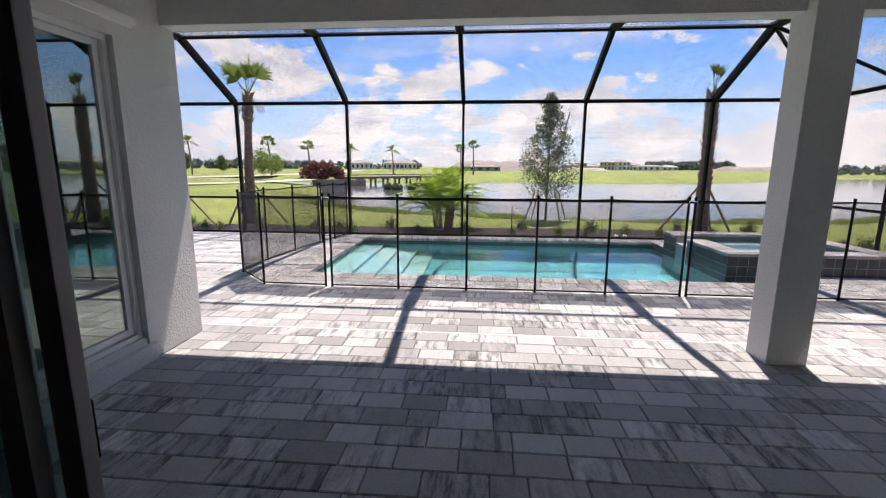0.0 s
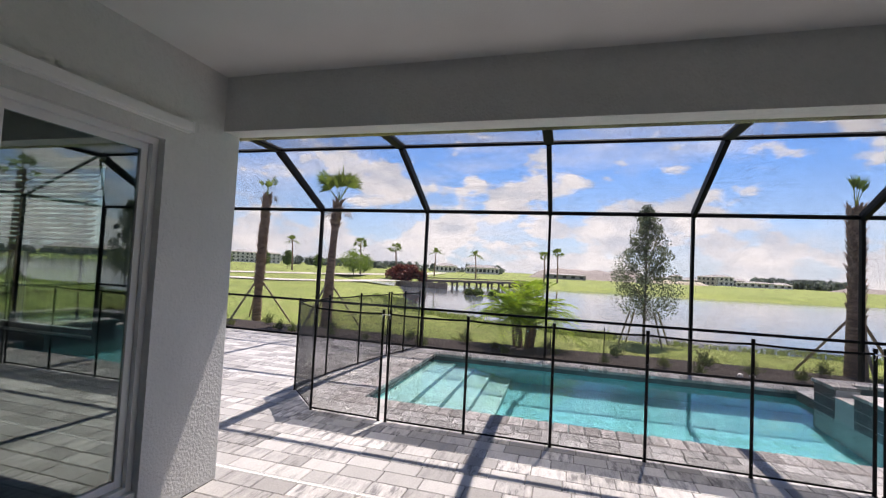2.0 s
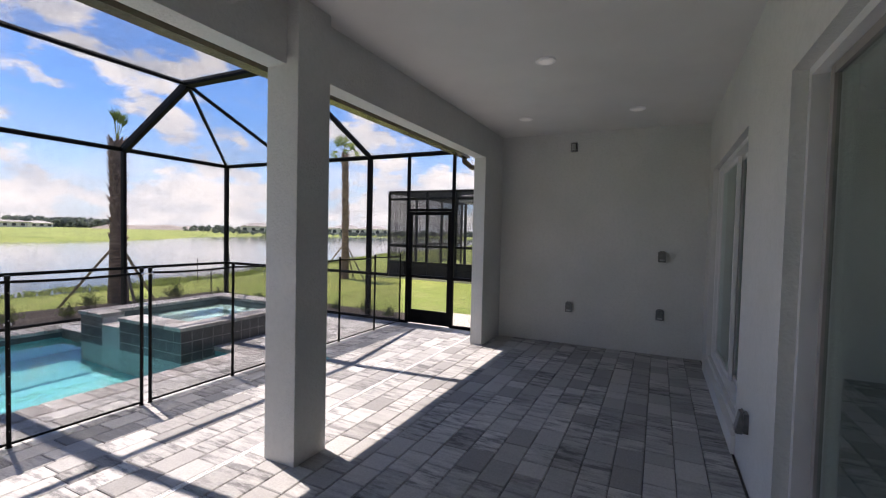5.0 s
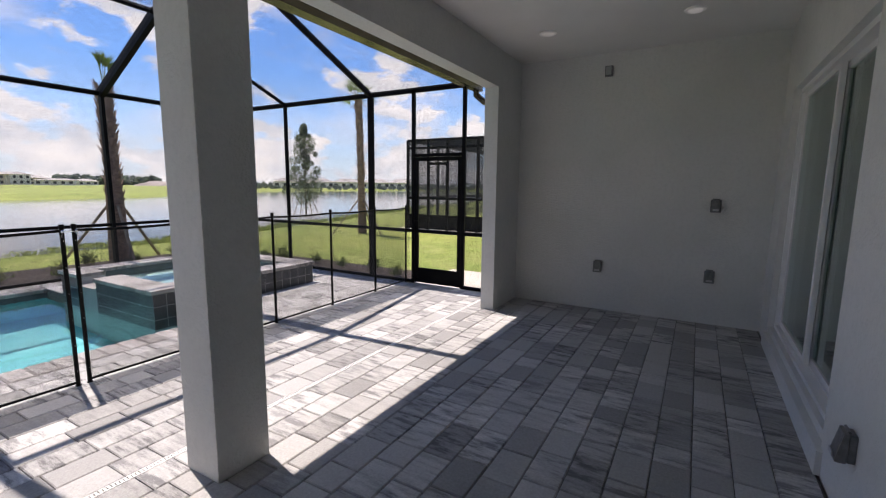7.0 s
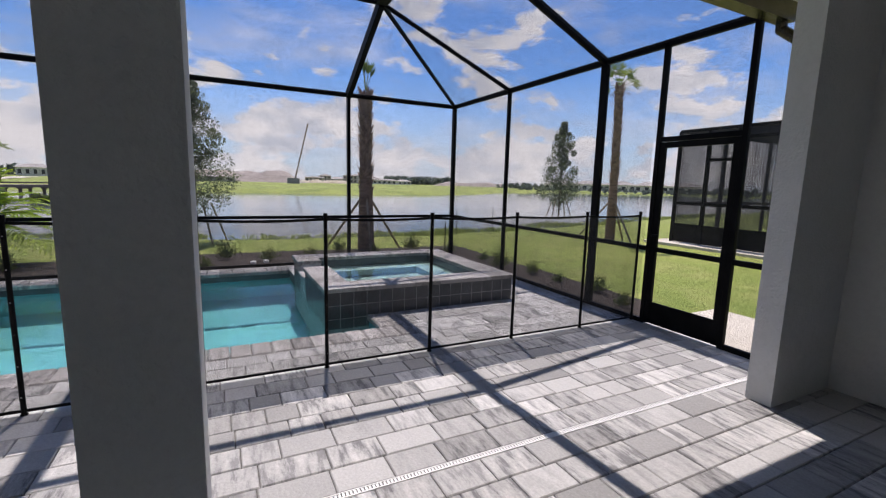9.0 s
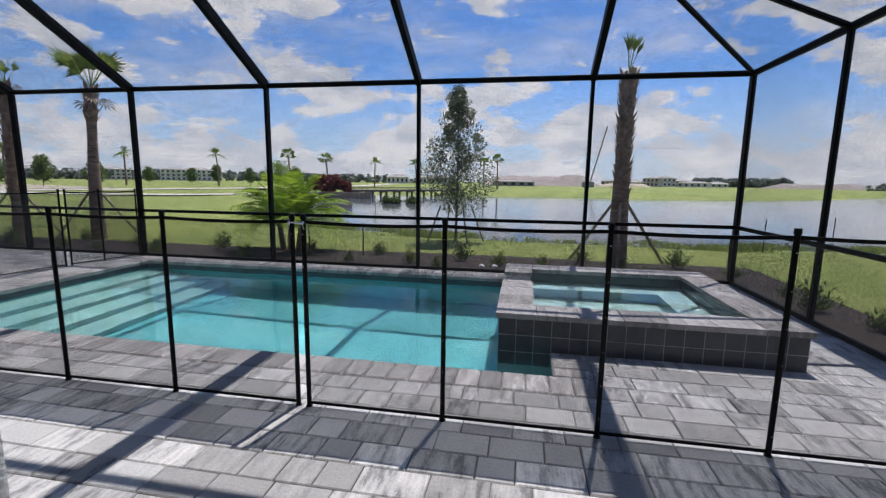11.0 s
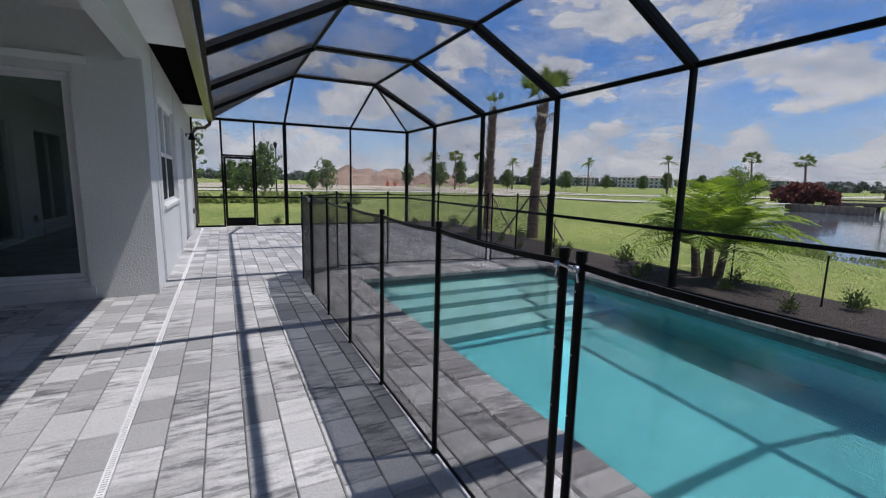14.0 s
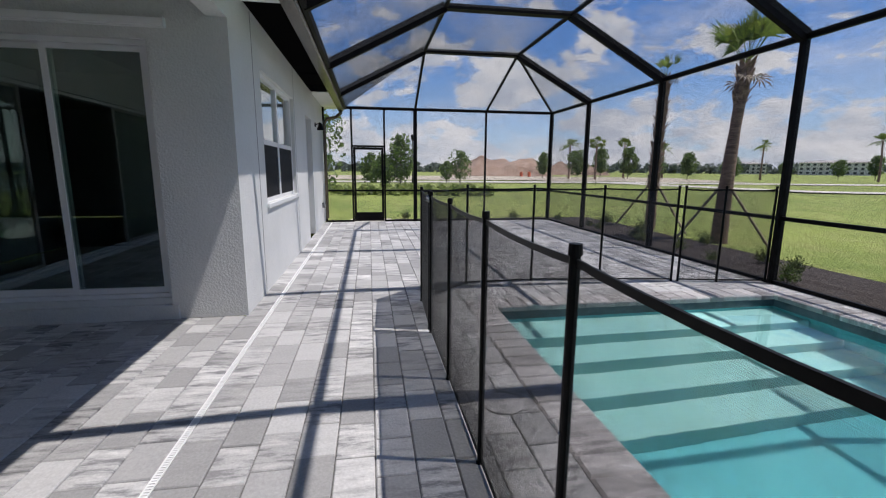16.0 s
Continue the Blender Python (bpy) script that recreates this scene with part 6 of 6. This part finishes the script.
part("fascia", bm, M_WHITE, nh)
bm = nb()
box(bm, 16.58, 4.6, 0.9, 16.6, 5.8, 2.1)
part("window", bm, M_PANE, nh)
ne = thing("neighbour_enclosure", "dark flat-topped screened porch behind the neighbouring house", "enclosure", (1.0, 0.8, 0.2))
for x, y in ((14.3, 10.1), (14.3, 9.2), (14.3, 8.4), (14.3, 7.2), (14.3, 5.8), (16.5, 10.1), (19, 10.1), (21.5, 10.1), (16.5, 7.75), (16.5, 5.8)):
    bm = nb()
    box(bm, x - 0.045, y - 0.045, -0.28, x + 0.045, y + 0.045, 3.0, 0.004)
    part("post", bm, M_BRONZE, ne)
for p, q in (((14.3, 10.1, 3.0), (14.3, 5.8, 3.0)), ((14.3, 10.1, 3.0), (21.5, 10.1, 3.0)), ((14.3, 10.1, 0.9), (14.3, 5.8, 0.9)), ((14.3, 9.2, 2.15), (14.3, 8.4, 2.15)),
             ((14.3, 10.1, 2.72), (14.3, 5.8, 2.72)), ((16.5, 10.1, 3.0), (16.5, 7.75, 3.0)), ((14.3, 10.1, 0.9), (21.5, 10.1, 0.9))):
    bm = nb()
    bar(bm, p, q, 0.08, 0.09)
    part("rail", bm, M_BRONZE, ne)
bm = nb()
box(bm, 14.28, 5.85, -0.24, 14.32, 10.05, 0.3)
part("kick_plate", bm, M_BRONZE, ne)
weave("screen_cloth", [([(14.3, 5.8, 0), (14.3, 10.1, 0), (14.3, 10.1, 3), (14.3, 5.8, 3)], (0, 1, 0)), ([(14.3, 10.1, 0), (21.5, 10.1, 0), (21.5, 10.1, 3), (14.3, 10.1, 3)], (1, 0, 0)),
                       ([(14.3, 5.8, 3), (14.3, 10.1, 3), (21.5, 10.1, 3), (21.5, 7.75, 3)], (0, 1, 0))], 0.02, 0.0065, M_MESH, ne)
bm = nb()
box(bm, 14.7, 6.4, -0.3, 23, 11.4, -0.06)
solid("pavement_neighbour", bm, M_SANDPATH, "pale concrete slab under the neighbouring porch", "pavement", "structure")


# ---- patio floor: bed and pavers ----
floor = thing("floor", "grey mottled concrete pavers in staggered rows over the patio", "floor", kind="structure")
cx0, cy0, cx1, cy1 = px0 - 0.27, py0 - 0.27, NX1 + 0.27, py1 + 0.27
bm = nb()
fy = CAGE_Y + 0.08
for a, b, c, e in ((XW, YS, X1 + 0.08, YN), (X0 - 0.08, YN, X1 + 0.08, cy0), (X0 - 0.08, cy0, cx0, fy), (cx0, cy1, sx0, fy), (sx0, sy1, X1 + 0.08, fy), (sx1, cy0, X1 + 0.08, sy1), (cx1, cy0, sx1, sy0)):
    box(bm, a, b, -0.3, c, e, -0.014)
part("bed", bm, M_SAND, floor, "dark sand joints")
ROW = 0.198
holes = [(cx0, cy0, cx1, sy0), (cx0, sy0 - 0.02, sx0, cy1 - 0.06), (sx0, sy0, sx1, sy1)]
near, nverts, nfaces = [], [], []
sizes = [0.2, 0.3, 0.3, 0.3, 0.35]
pieces = {}
for s in sorted(set(sizes)):
    pieces[s] = raw_mesh("paver", *stone(s - 0.006, ROW - 0.005, 0.03, 0.006), M_PAVER)
rp = random.Random(17)


def spans(y0, y1):
    ym = (y0 + y1) / 2
    a, b = (XW + 0.002, X1 + 0.06) if ym < YN else (X0 - 0.06, X1 + 0.06)
    out = [(a, b)]
    for hx0, hy0, hx1, hy1 in holes:
        if hy0 < ym < hy1:
            nxt = []
            for p, q in out:
                if hx0 > p and hx0 < q:
                    nxt.append((p, hx0))
                if hx1 < q and hx1 > p:
                    nxt.append((hx1, q))
                if hx1 <= p or hx0 >= q:
                    nxt.append((p, q))
            out = nxt
    return out


def lay(x0, x1, y0, y1):
    z = rp.uniform(-0.0015, 0.0015)
    L, Wd = x1 - x0, y1 - y0
    cx_, cy_ = (x0 + x1) / 2, (y0 + y1) / 2
    if len(near) < 290 and -1.6 < cx_ < 3.6 and 0.9 < cy_ < 3.5 and any(abs(L - s) < 1e-4 for s in pieces) and abs(Wd - ROW) < 1e-3:
        s = min(pieces, key=lambda q: abs(q - L))
        o_ = new("paver", pieces[s])
        o_.parent = floor
        o_.location = (cx_, cy_, z)
        near.append(o_)
        return
    vs, fs = stone(L - 0.006, Wd - 0.005, 0.03, 0.006)
    i = len(nverts)
    tx, ty = rp.uniform(-0.004, 0.004), rp.uniform(-0.004, 0.004)
    nverts.extend((cx_ + a, cy_ + b, z + c + a * tx + b * ty) for a, b, c in vs)
    nfaces.extend(tuple(i + q for q in f_) for f_ in fs)


def row(y0, y1):
    for a, b in spans(y0, y1):
        x = a
        first = True
        while x < b - 0.02:
            L = rp.choice(sizes)
            if first:
                L *= rp.uniform(0.45, 1.0)
                first = False
            e = min(b, x + L)
            if b - e < 0.06:
                e = b
            lay(x, e, y0, y1)
            x = e


y = DY0 - ROW
while y > YS - 0.1:
    row(max(y, YS + 0.002), y + ROW)
    y -= ROW
y = DY1
while y < CAGE_Y + 0.05:
    row(y, min(y + ROW, CAGE_Y + 0.07))
    y += ROW
rest = raw_part("pavers", nverts, nfaces, M_PAVER, floor)
tagged(rest, kind="stuff")
